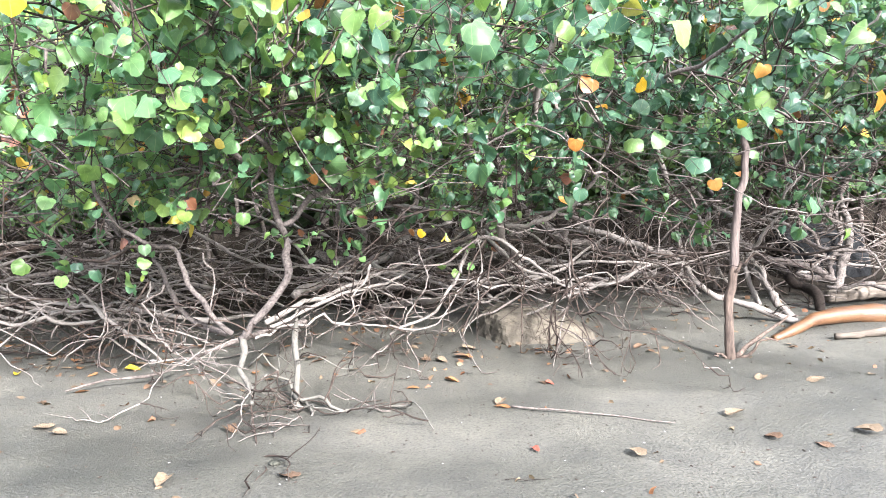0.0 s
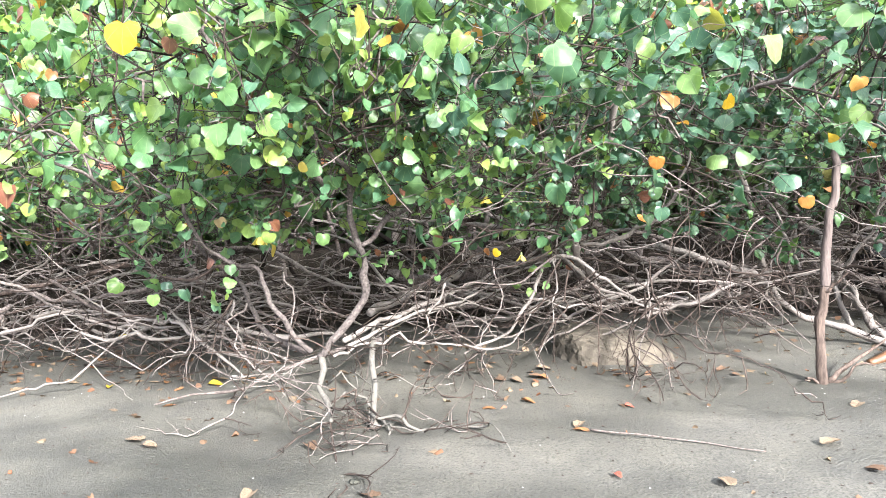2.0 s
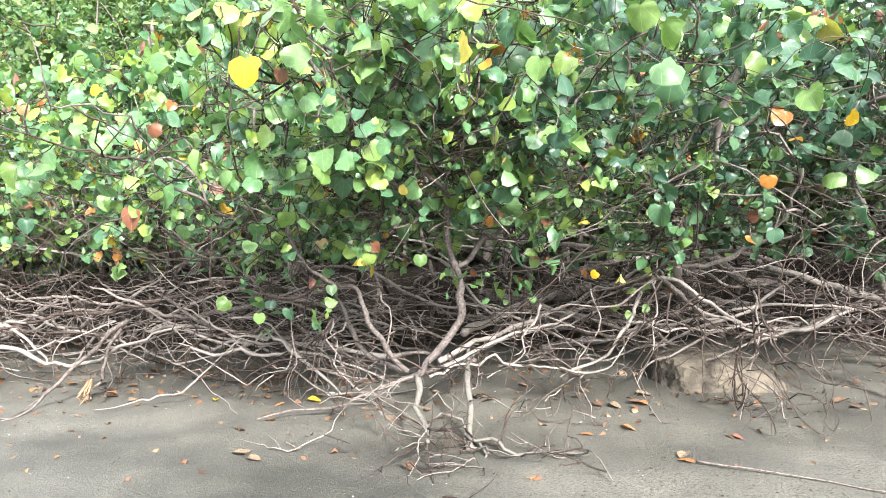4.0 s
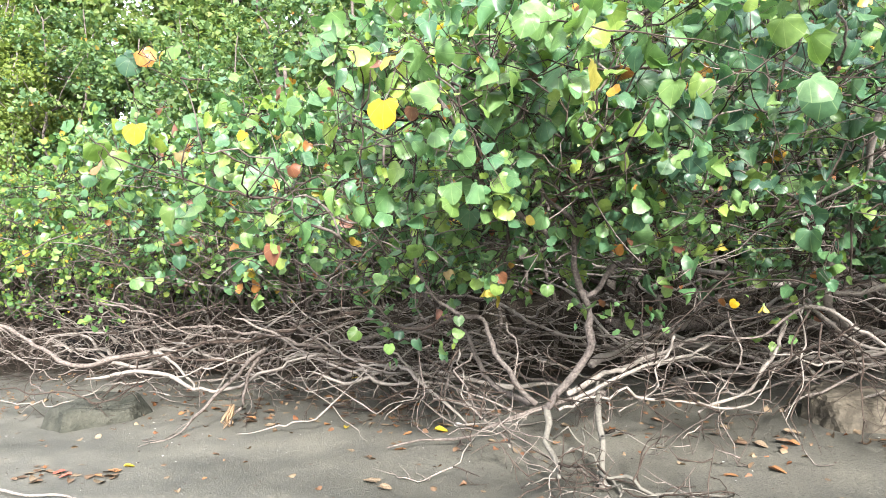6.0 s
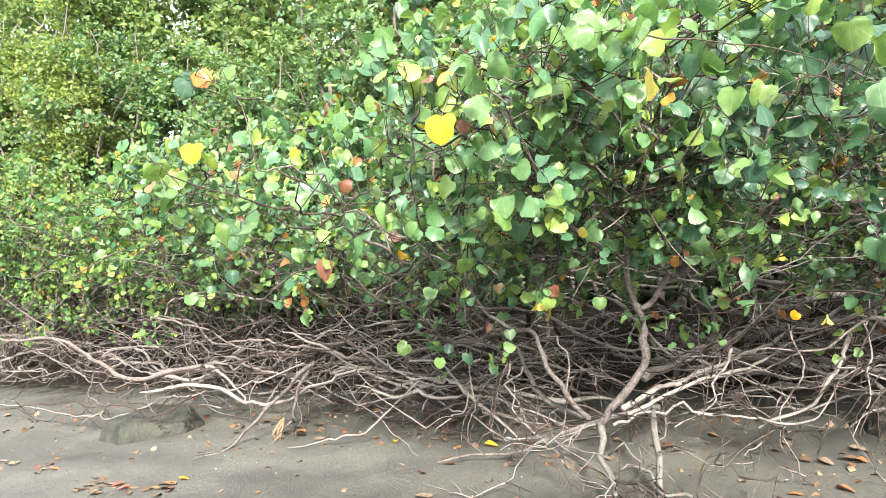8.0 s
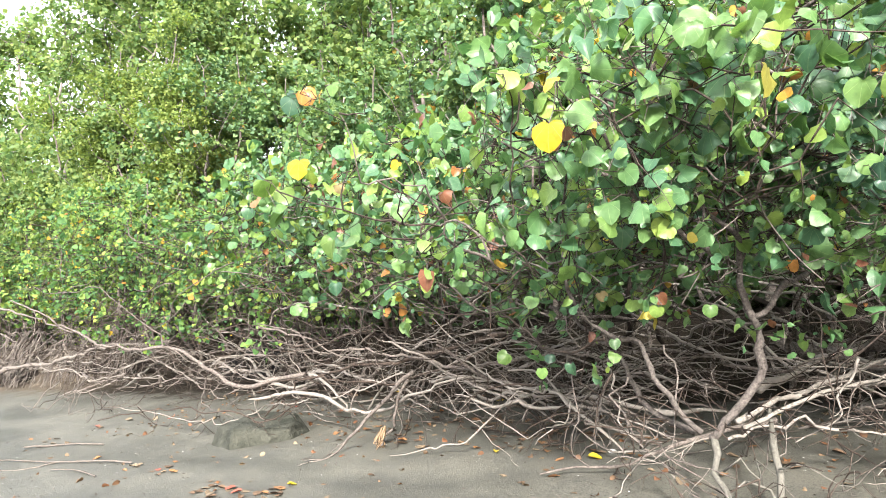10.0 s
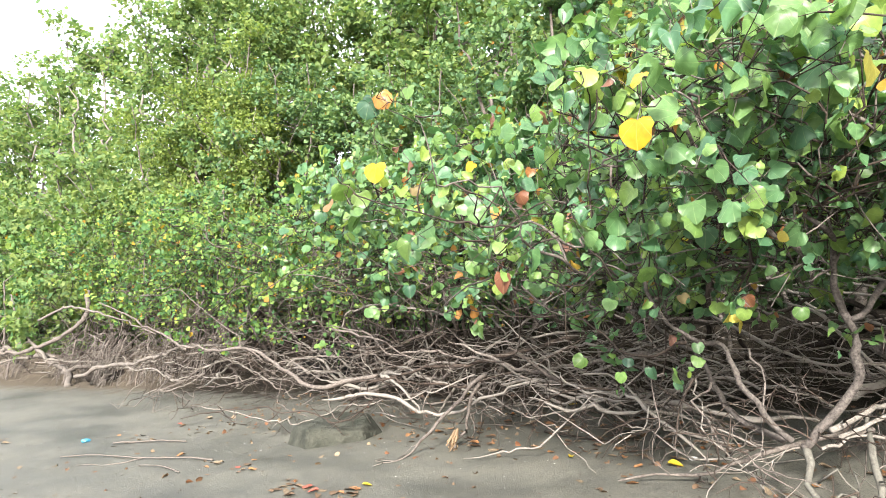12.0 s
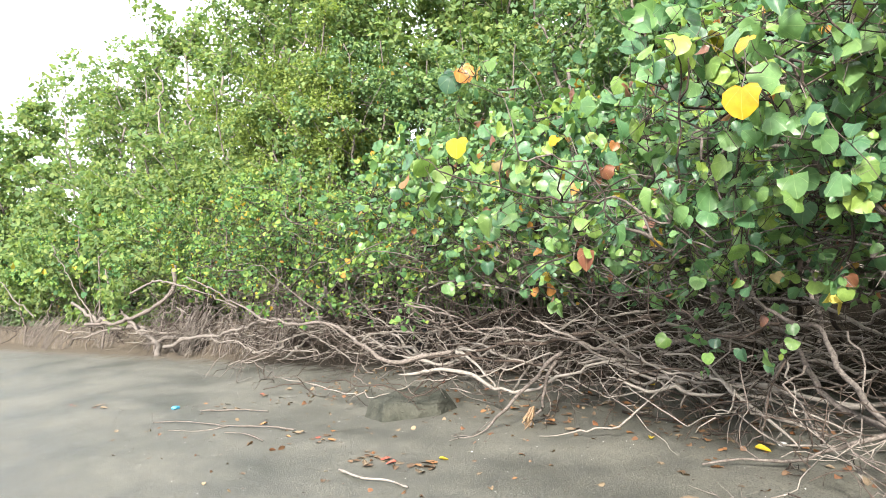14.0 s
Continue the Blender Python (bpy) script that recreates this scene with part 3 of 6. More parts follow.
def finish_twigs():
    for owner, pale, dark in SPURS.values():
        if pale.n:
            part_of(owner, "dead_twig_mass", pale.mesh("dead_twig_mass", BARK_MID), kind="stuff")
        if dark.n:
            part_of(owner, "twig_mass", dark.mesh("twig_mass", TWIG), kind="stuff")


# ---- the ground: one sheet from the beach over the bank to the horizon ----
def build_ground():
    def steps(stops):
        out = []
        for a, b, s in stops:
            out += list(np.arange(a, b, s))
        return out + [stops[-1][1]]
    xs = steps([(-1600, -200, 200), (-200, -50, 15), (-50, -18, 1.0), (-18, -9, 0.15), (-9, 4.5, 0.075), (4.5, 10, 0.3), (10, 50, 4), (50, 200, 30), (200, 1600, 200)])
    ys = steps([(-1600, -200, 200), (-200, -20, 20), (-20, 0, 1.0), (0, 2.0, 0.25), (2.0, 7.4, 0.06), (7.4, 9.6, 0.07), (9.6, 14, 0.3), (14, 60, 4), (60, 200, 20), (200, 1600, 200)])
    nx, ny = len(xs), len(ys)
    v = np.array([(x, y, ground_z(x, y)) for y in ys for x in xs])
    i = np.arange(ny - 1)[:, None] * nx + np.arange(nx - 1)[None, :]
    a, b, c, d = i, i + 1, i + nx + 1, i + nx
    f = np.concatenate([np.stack([a, b, c], -1).reshape(-1, 3), np.stack([a, c, d], -1).reshape(-1, 3)])
    acc = Acc()
    acc.add(v, f)
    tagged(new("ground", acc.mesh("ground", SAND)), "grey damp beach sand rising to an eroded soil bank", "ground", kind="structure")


build_ground()


# ---- stones ----
def stone(name, at, size, turn, material, label, seed, cuts=9, sink=0.3, faces=()):
    """A rock with flat broken faces and worn edges, half sunk in the sand."""
    rng = random.Random(seed)
    bm = bmesh.new()
    bmesh.ops.create_icosphere(bm, subdivisions=4 if name == "boulder" else 5, radius=1.0)
    planes = []
    planes += [(Vector(n).normalized(), dist) for *n, dist in faces]
    for k in range(cuts):
        n = Vector((rng.gauss(0, 1), rng.gauss(0, 1), rng.gauss(0.1, 0.7))).normalized()
        planes.append((n, rng.uniform(0.52, 0.8)))
    for vtx in bm.verts:
        p = vtx.co.copy()
        for n, dist in planes:
            over = p.dot(n) - dist
            if over > 0:
                p -= n * over * 0.96
        p += p.normalized() * (0.07 * noise.noise(p * 2.5 + Vector((seed, 0, 0))) + 0.05 * abs(noise.noise(p * 5 + Vector((0, seed, 0)))) + 0.025 * noise.noise(p * 14 + Vector((0, seed, 5))))
        vtx.co = Vector((p.x * size[0], p.y * size[1], p.z * size[2]))
    me = bpy.data.meshes.new(name)
    bm.to_mesh(me)
    bm.free()
    me.materials.append(material)
    ob = new(name, me)
    ob.matrix_world = pose(at[0], at[1], ground_z(at[0], at[1]) + size[2] * (0.6 - sink), 0, 0, turn)
    return tagged(ob, label, "rock")


def broken_rock(corners, material, label, seed, rough=1.0):
    """An angular rock: flat faces between a few corners (x, y, height over the sand), roughened."""
    cx, cy = sum(c[0] for c in corners) / len(corners), sum(c[1] for c in corners) / len(corners)
    base = ground_z(cx, cy)
    bm = bmesh.new()
    for x, y, h in corners:
        bm.verts.new((x - cx, y - cy, h + slope(x, y) - slope(cx, cy)))
    bmesh.ops.convex_hull(bm, input=bm.verts)
    bmesh.ops.bevel(bm, geom=list(bm.edges), offset=0.018, segments=1, affect="EDGES")
    bmesh.ops.triangulate(bm, faces=bm.faces)
    for _ in range(3):
        bmesh.ops.subdivide_edges(bm, edges=[e for e in bm.edges if e.calc_length() > 0.035], cuts=1, use_grid_fill=True)
        bmesh.ops.triangulate(bm, faces=bm.faces)
    for vtx in bm.verts:
        p = vtx.co
        q = p * 3.0 + Vector((seed, 0, 0))
        vtx.co = p + p.normalized() * rough * (0.035 * noise.noise(q) - 0.03 * abs(noise.noise(q * 2.3)) + 0.012 * noise.noise(q * 8))
    me = bpy.data.meshes.new("rock")
    bm.to_mesh(me)
    bm.free()
    me.materials.append(material)
    ob = new("rock", me)
    ob.location = (cx, cy, base)
    return tagged(ob, label, "rock")


broken_rock([(0.25, 5.85, -0.1), (0.56, 5.46, -0.1), (1.32, 5.54, -0.1), (1.34, 6.0, -0.1), (0.4, 6.3, -0.1),
             (0.30, 5.88, 0.18), (0.47, 5.62, 0.20), (0.62, 5.72, 0.21), (1.26, 5.68, 0.05), (1.10, 6.1, 0.12), (0.5, 6.2, 0.21)],
            ROCK, "sandy brown angular rock sunk in the sand", 3)
broken_rock([(-6.60, 4.88, -0.1), (-6.10, 4.74, -0.1), (-5.62, 5.2, -0.1), (-5.7, 5.6, -0.1), (-6.45, 5.5, -0.1),
             (-6.55, 4.95, 0.17), (-6.14, 4.82, 0.19), (-5.70, 5.2, 0.11), (-5.9, 5.5, 0.20), (-6.35, 5.4, 0.25)],
            ROCK_GREY, "low grey flat-topped rock sunk in the sand", 8, 0.6)
stone("boulder", (4.5, 8.15), (0.75, 0.45, 0.62), 10, ROCK_BLACK, "dark boulder with painted-in shade behind the branches", 5, sink=0.4)
stone("boulder", (-9.8, 8.6), (0.8, 0.5, 0.5), 30, ROCK_BLACK, "dark boulder with painted-in shade under the roots", 6, sink=0.4)


# ---- logs, post and sticks ----
def loose_wood(name, label, category, material, r0, r1, pts, wob=0.6, sides=10, step=0.05, bits=()):
    base = pts[0]
    ob = thing(name, label, category, at=base)
    acc = Acc()
    acc.add(*tube(wander(smooth_path(pts, step), wob, RNG), r0, r1, sides, 0.07 if r1 > 0.06 else 0.13, RNG))
    part_of(ob, "stem", acc.mesh("stem", material))
    for b0, b1, bp in bits:
        acc = Acc()
        acc.add(*tube(wander(smooth_path(bp, step), wob, RNG), b0, b1, max(5, sides - 3), 0.1, RNG))
        part_of(ob, "side_branch", acc.mesh("side_branch", material))
    return ob


loose_wood("driftwood_log", "smooth bare orange-brown driftwood log on sand", "log", WOOD_ORANGE, 0.03, 0.125,
           [(2.66, 5.50, 0.80), (2.85, 5.58, 0.86), (3.10, 5.72, 0.93), (3.45, 5.85, 0.97), (3.95, 5.95, 0.98), (4.6, 6.0, 0.97)], 0.3, 16)
loose_wood("driftwood_log", "weathered grey-brown split log lying behind another", "log", WOOD_GREY, 0.06, 0.12,
           [(3.62, 6.45, 1.06), (3.9, 6.5, 1.09), (4.3, 6.6, 1.12), (5.0, 6.7, 1.15)], 0.5, 12)
loose_wood("driftwood_slab", "pale weathered splintered wood lying on sand", "driftwood", WOOD_GREY, 0.025, 0.05,
           [(3.1, 5.40, 0.84), (3.5, 5.45, 0.86), (4.2, 5.5, 0.90)], 0.6, 8)
post = loose_wood("dead_post", "upright bare dead stem standing in the sand", "dead stem", WOOD_POST, 0.034, 0.036,
                  [(2.12, 5.03, 0.70), (2.13, 5.06, 0.92), (2.13, 5.08, 1.12), (2.16, 5.10, 1.30), (2.17, 5.10, 1.40)], 0.7, 10,
                  bits=[(0.02, 0.008, [(2.15, 5.03, 0.74), (2.35, 5.1, 0.86), (2.62, 5.2, 1.02)]), (0.014, 0.006, [(2.16, 5.05, 0.72), (2.28, 5.0, 0.80), (2.45, 5.0, 0.86)]),
                        (0.016, 0.005, [(2.16, 5.08, 1.36), (2.21, 5.06, 1.42), (2.27, 5.0, 1.50)]), (0.012, 0.004, [(2.10, 5.02, 0.72), (2.02, 4.98, 0.78), (1.97, 4.96, 0.76)])])
acc = Acc()
acc.add(*tube(wander(smooth_path([(2.17, 5.10, 1.36), (2.185, 5.10, 1.6), (2.19, 5.10, 1.80), (2.21, 5.10, 2.15), (2.24, 5.10, 2.44)], 0.05), 0.9, RNG), 0.034, 0.025, 10, 0.09, RNG))
part_of(post, "upper_stem", acc.mesh("upper_stem", WOOD_PALE_POST), "smooth pale grey upper stem")


def ground_stick(pts, r0, r1, label, material=None):
    pp = [(x, y, ground_z(x, y) + r0 * 0.9 + 0.012) for x, y in pts]
    ob = thing("fallen_stick", label, "stick", "sticks on the sand", at=pp[0])
    acc = Acc()
    acc.add(*tube(wander(smooth_path(pp, 0.05), 0.22, RNG), r0, r1, 6, 0.12, RNG))
    part_of(ob, "stem", acc.mesh("stem", material or BARK_PALE))
    return ob


ground_stick([(0.42, 4.19), (0.75, 4.07), (1.05, 3.98), (1.31, 3.85)], 0.007, 0.004, "thin brown straight stick lying on sand", BARK)
ground_stick([(-9.29, 3.66), (-8.6, 3.9), (-7.9, 3.95), (-7.2, 4.1), (-6.84, 4.15)], 0.007, 0.010, "long thin grey stick lying on sand", BARK)
ground_stick([(-8.6, 3.55), (-8.1, 3.75), (-7.9, 3.95)], 0.005, 0.007, "thin grey stick lying on sand", BARK)
ground_stick([(-7.6, 3.75), (-7.2, 3.8), (-6.8, 3.75)], 0.005, 0.008, "short grey stick lying on sand", BARK)
ground_stick([(-9.2, 4.25), (-8.6, 4.5), (-8.1, 4.6)], 0.010, 0.009, "short dark twig lying on sand", BARK)
ground_stick([(-5.19, 3.52), (-4.85, 3.45), (-4.5, 3.50), (-4.28, 3.46)], 0.013, 0.009, "pale bark-stripped stick lying on sand")
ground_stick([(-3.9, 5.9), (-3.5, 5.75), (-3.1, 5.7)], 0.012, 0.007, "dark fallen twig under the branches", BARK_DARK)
ground_stick([(0.30, 3.27), (0.40, 3.25), (0.52, 3.26)], 0.0025, 0.0015, "wiry dark twig lying on sand", BARK_DARK)

far_drift = thing("driftwood_branch", "bleached dead branch fallen on the beach", "driftwood", at=(-17.7, 7.3, 0.25))
for r0, r1, pts in ((0.075, 0.045, [(-17.6, 7.2, 0.22), (-18.2, 7.4, 0.48), (-19.6, 7.5, 0.75), (-21.5, 7.3, 0.95), (-23.5, 7.0, 1.5)]),
                    (0.05, 0.02, [(-19.2, 7.45, 0.68), (-20.3, 7.3, 1.3), (-20.9, 7.2, 2.0), (-21.4, 7.2, 2.5)]),
                    (0.05, 0.02, [(-18.4, 7.4, 0.5), (-17.0, 7.9, 0.75), (-15.5, 8.1, 1.25), (-14.2, 8.2, 1.3)]),
                    (0.04, 0.015, [(-20.5, 7.4, 0.8), (-21.5, 6.9, 0.6), (-22.6, 6.7, 0.25)])):
    limb(far_drift, "limb", r0, r1, 1.8, *pts, material=BARK_MID)
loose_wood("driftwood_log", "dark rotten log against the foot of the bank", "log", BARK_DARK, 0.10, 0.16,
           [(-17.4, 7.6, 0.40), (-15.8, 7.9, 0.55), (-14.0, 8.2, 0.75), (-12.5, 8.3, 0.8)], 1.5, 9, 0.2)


# ---- the shrubs that lean out over the sand ----
def shrub(name, label, at):
    return thing(name, label, "shrub", "shore shrubs", at=(at[0], at[1], ground_z(*at)))


main_shrub = shrub("hibiscus_shrub", "leaning sea hibiscus with forked grey trunk and heart-shaped leaves", (-1.0, 4.5))
right_shrub = shrub("hibiscus_shrub", "tall sea hibiscus with several stems behind a dead post", (1.6, 7.0))
left_shrub = shrub("hibiscus_shrub", "sprawling sea hibiscus with bleached low branches over sand", (-5.0, 7.6))
inner_shrub = shrub("hibiscus_shrub", "dense sea hibiscus behind tangled bare branches", (-1.6, 8.4))
far_shrub = shrub("hibiscus_shrub", "low bright green bush above an eroded root bank", (-9.5, 8.2))
last_shrub = shrub("hibiscus_shrub", "pale green bush with bleached dead branches beneath", (-25.0, 9.0))
end_shrub = shrub("hibiscus_shrub", "light green shore bush with hanging roots far along", (-15.0, 8.6))

limb(main_shrub, "trunk", 0.0281, 0.0234, 1.0, (-1.33, 4.49, 0.94), (-1.27, 4.49, 1.01), (-1.16, 4.49, 1.14), (-1.03, 4.45, 1.42), (-1.01, 4.40, 1.60), (-1.05, 4.35, 1.72), material=TRUNK_BARK)
limb(main_shrub, "limb", 0.0218, 0.0078, 1.35, (-1.05, 4.35, 1.72), (-1.10, 4.31, 1.90), (-1.12, 4.11, 2.14), (-1.15, 3.91, 2.26), (-1.19, 3.71, 2.38), (-1.20, 3.52, 2.58), (-1.13, 3.42, 2.78), material=TRUNK_BARK)
limb(main_shrub, "limb", 0.0172, 0.0078, 1.35, (-1.18, 4.16, 2.01), (-1.25, 3.96, 2.11), (-1.39, 3.71, 2.30), (-1.48, 3.41, 2.48), (-1.53, 3.12, 2.67), (-1.57, 3.02, 2.83))
limb(main_shrub, "limb", 0.0203, 0.0078, 1.35, (-1.02, 4.38, 1.68), (-0.94, 4.42, 1.73), (-0.87, 4.50, 1.80), (-0.71, 4.71, 1.90), (-0.48, 4.91, 2.05), (-0.27, 5.01, 2.23), (-0.10, 5.02, 2.60), material=TRUNK_BARK)
limb(main_shrub, "limb", 0.0218, 0.0039, 1.35, (-1.38, 4.49, 0.97), (-1.59, 4.44, 1.20), (-1.78, 4.40, 1.45), (-1.89, 4.35, 1.54), (-2.00, 4.20, 1.67), (-2.03, 4.10, 1.82), (-2.02, 4.01, 1.96), (-1.96, 3.71, 2.21), (-2.00, 3.61, 2.43), (-1.97, 3.52, 2.64), material=TRUNK_BARK)
limb(main_shrub, "limb", 0.0203, 0.0109, 1.35, (-1.45, 4.59, 0.95), (-1.75, 4.69, 1.06), (-1.95, 4.80, 1.25), (-2.03, 4.85, 1.40), (-2.24, 4.95, 1.56), (-2.66, 5.10, 1.77), material=TRUNK_BARK)
limb(main_shrub, "limb", 0.014, 0.0078, 1.35, (-1.95, 4.40, 1.54), (-2.20, 4.50, 1.53), (-2.51, 4.60, 1.55), (-2.94, 4.80, 1.68), (-3.47, 5.00, 1.74))
limb(main_shrub, "root", 0.0187, 0.0117, 0.6, (-1.31, 4.49, 0.94), (-1.26, 4.41, 0.86), (-1.28, 4.31, 0.77), (-1.20, 4.21, 0.68), (-1.14, 4.09, 0.61))
limb(main_shrub, "root", 0.0094, 0.0031, 0.6, (-1.15, 4.11, 0.61), (-1.11, 3.98, 0.53), (-1.05, 3.76, 0.45), (-0.95, 3.45, 0.42), (-0.93, 3.20, 0.39), material=TWIG)
limb(main_shrub, "root", 0.0125, 0.0265, 0.7, (-1.06, 5.04, 1.09), (-1.01, 4.79, 0.99), (-0.99, 4.59, 0.89), (-0.96, 4.49, 0.76), (-0.97, 4.44, 0.63), (-0.91, 4.27, 0.53))
limb(main_shrub, "root", 0.014, 0.0109, 1.35, (-0.97, 4.41, 0.63), (-1.13, 4.39, 0.66), (-1.20, 4.29, 0.65))
limb(main_shrub, "root", 0.0156, 0.0031, 1.35, (-0.95, 4.38, 0.59), (-0.84, 4.28, 0.57), (-0.74, 4.28, 0.59), (-0.57, 4.23, 0.53), (-0.32, 4.20, 0.54), (-0.15, 4.12, 0.54), (-0.05, 3.90, 0.51))
limb(main_shrub, "root", 0.0094, 0.0031, 1.35, (-0.97, 4.42, 0.61), (-1.02, 4.33, 0.54), (-1.11, 4.23, 0.55), (-1.24, 4.14, 0.61), (-1.33, 4.09, 0.65))
limb(main_shrub, "root", 0.0094, 0.0031, 1.35, (-0.92, 4.36, 0.54), (-0.74, 4.11, 0.51), (-0.62, 4.12, 0.52), (-0.59, 4.18, 0.54))
limb(main_shrub, "root", 0.0078, 0.0023, 1.35, (-1.15, 4.09, 0.60), (-1.22, 3.98, 0.57), (-1.28, 3.94, 0.60))
limb(main_shrub, "root", 0.0094, 0.0039, 1.35, (-1.22, 4.29, 0.79), (-1.11, 4.29, 0.83), (-1.01, 4.34, 0.76), (-0.96, 4.44, 0.76))
limb(main_shrub, "root", 0.0078, 0.0031, 1.35, (-0.95, 4.44, 0.80), (-0.81, 4.39, 0.86), (-0.69, 4.34, 0.82), (-0.57, 4.39, 0.85))
limb(main_shrub, "root", 0.0109, 0.0062, 1.35, (-0.92, 4.36, 0.55), (-0.86, 4.18, 0.52), (-0.79, 4.00, 0.49))
limb(main_shrub, "limb", 0.0086, 0.0031, 1.35, (-2.11, 4.40, 1.34), (-2.16, 4.39, 1.17), (-2.15, 4.39, 0.95), (-2.18, 4.39, 0.77), (-2.09, 4.39, 0.71))
limb(main_shrub, "limb", 0.0094, 0.0047, 1.35, (-1.87, 4.60, 1.28), (-1.87, 4.49, 1.14), (-1.75, 4.39, 0.99), (-1.62, 4.29, 0.85), (-1.43, 4.19, 0.76), (-1.22, 4.09, 0.69), (-1.12, 4.04, 0.66))
limb(main_shrub, "limb", 0.0062, 0.0234, 0.6, (-2.59, 4.70, 0.54), (-2.38, 4.79, 0.60), (-2.09, 4.89, 0.65), (-1.82, 4.99, 0.74), (-1.47, 5.19, 0.83), (-1.10, 5.49, 0.93), material=BARK)
limb(main_shrub, "limb", 0.014, 0.0062, 1.35, (-1.23, 4.49, 0.94), (-1.00, 4.79, 0.99), (-0.67, 4.99, 0.97), (-0.28, 5.29, 1.00), (0.31, 5.69, 1.21), (0.87, 5.99, 1.12))
limb(main_shrub, "limb", 0.0055, 0.0023, 1.35, (-1.98, 4.69, 0.69), (-1.64, 4.39, 0.88), (-1.59, 4.39, 1.06), (-1.49, 4.49, 1.23))
limb(main_shrub, "limb", 0.0062, 0.0023, 1.35, (-1.14, 4.09, 0.69), (-1.18, 3.93, 0.58), (-1.20, 3.78, 0.48))
limb(main_shrub, "limb", 0.0062, 0.0023, 1.35, (-1.89, 4.28, 0.56), (-1.69, 4.24, 0.69), (-1.53, 4.19, 0.79), (-1.36, 4.29, 0.97))
limb(main_shrub, "limb", 0.007, 0.0023, 1.35, (-0.74, 4.28, 0.58), (-0.65, 4.39, 0.74), (-0.53, 4.49, 0.83), (-0.35, 4.59, 0.85))
limb(main_shrub, "limb", 0.0055, 0.0023, 1.35, (-0.32, 4.20, 0.54), (-0.30, 4.39, 0.74), (-0.35, 4.59, 0.93), (-0.27, 4.69, 1.07))
limb(main_shrub, "limb", 0.0094, 0.0031, 1.35, (0.32, 5.20, 1.59), (0.09, 5.00, 1.28), (-0.07, 4.79, 1.02), (-0.15, 4.69, 0.76), (-0.16, 4.64, 0.66))
limb(main_shrub, "limb", 0.0125, 0.0047, 1.35, (0.29, 5.30, 1.61), (0.07, 5.20, 1.44), (-0.27, 5.10, 1.36), (-0.55, 4.99, 1.20), (-0.62, 4.89, 1.04))
limb(main_shrub, "limb", 0.0156, 0.0094, 1.35, (-1.15, 4.59, 1.00), (-0.79, 5.19, 1.18), (-0.40, 5.80, 1.28), (0.08, 6.20, 1.51), (0.51, 6.50, 1.61))
limb(main_shrub, "limb", 0.0203, 0.0109, 1.35, (-1.21, 4.69, 1.02), (-0.98, 5.29, 1.15), (-0.60, 5.90, 1.27), (-0.13, 6.40, 1.45), (0.31, 6.80, 1.73))
limb(main_shrub, "limb", 0.0109, 0.0039, 1.35, (-2.26, 3.64, 1.96), (-2.35, 3.26, 2.03), (-2.32, 2.99, 2.18), (-2.31, 2.77, 2.33), (-2.37, 2.57, 2.44), (-2.40, 2.45, 2.55), (-2.47, 2.37, 2.67))
limb(main_shrub, "limb", 0.0078, 0.0039, 1.35, (-2.32, 2.99, 2.18), (-2.43, 2.74, 2.22), (-2.52, 2.51, 2.24), (-2.64, 2.32, 2.25), (-2.70, 2.19, 2.30))
limb(main_shrub, "limb", 0.0094, 0.0047, 1.35, (-2.09, 3.65, 2.10), (-2.03, 3.26, 2.35), (-1.93, 3.05, 2.59), (-1.87, 2.96, 2.77), (-1.88, 2.87, 2.91))
limb(main_shrub, "limb", 0.0086, 0.0047, 1.35, (-1.61, 3.82, 2.28), (-1.62, 3.37, 2.51), (-1.63, 3.07, 2.66), (-1.60, 2.94, 2.85))
limb(main_shrub, "limb", 0.0125, 0.0078, 1.35, (-1.37, 4.47, 2.43), (-1.43, 3.97, 2.59), (-1.45, 3.66, 2.78), (-1.39, 3.41, 3.09))
limb(main_shrub, "limb", 0.009, 0.004, 1.2, (-2.01, 4.70, 1.30), (-1.87, 4.60, 1.08), (-1.69, 4.50, 0.79), (-1.53, 4.40, 0.69), material=BARK_PALE, dense=0.3)
limb(main_shrub, "limb", 0.008, 0.014, 1.2, (-3.03, 5.30, 0.81), (-2.96, 5.40, 0.99), (-2.65, 5.50, 1.07), material=BARK_MID, dense=0.3)
limb(main_shrub, "limb", 0.006, 0.011, 1.2, (-2.77, 5.00, 0.69), (-2.67, 5.10, 0.85), (-2.55, 5.20, 1.01), material=BARK_PALE, dense=0.3)
limb(main_shrub, "limb", 0.01, 0.004, 1.2, (-1.68, 4.80, 1.49), (-1.60, 4.70, 1.22), (-1.63, 4.60, 0.93), (-1.48, 4.50, 0.75), material=BARK_MID, dense=0.3)
limb(main_shrub, "limb", 0.017, 0.01, 1.2, (0.30, 5.60, 1.62), (0.07, 5.40, 1.34), (-0.13, 5.30, 1.06), (-0.40, 5.20, 0.87), material=BARK_PALE, dense=0.3)
limb(main_shrub, "limb", 0.012, 0.005, 1.2, (0.31, 5.60, 1.59), (0.29, 5.40, 1.25), (0.15, 5.20, 0.85), material=BARK_PALE, dense=0.3)
limb(main_shrub, "limb", 0.01, 0.004, 1.2, (-0.18, 5.10, 1.53), (-0.16, 5.00, 1.20), (-0.26, 4.90, 0.88), (-0.17, 4.80, 0.65), material=BARK_MID, dense=0.3)
limb(main_shrub, "limb", 0.013, 0.008, 1.2, (-0.55, 5.20, 1.40), (-0.75, 5.10, 1.02), (-0.92, 5.00, 0.87), material=BARK_PALE, dense=0.3)
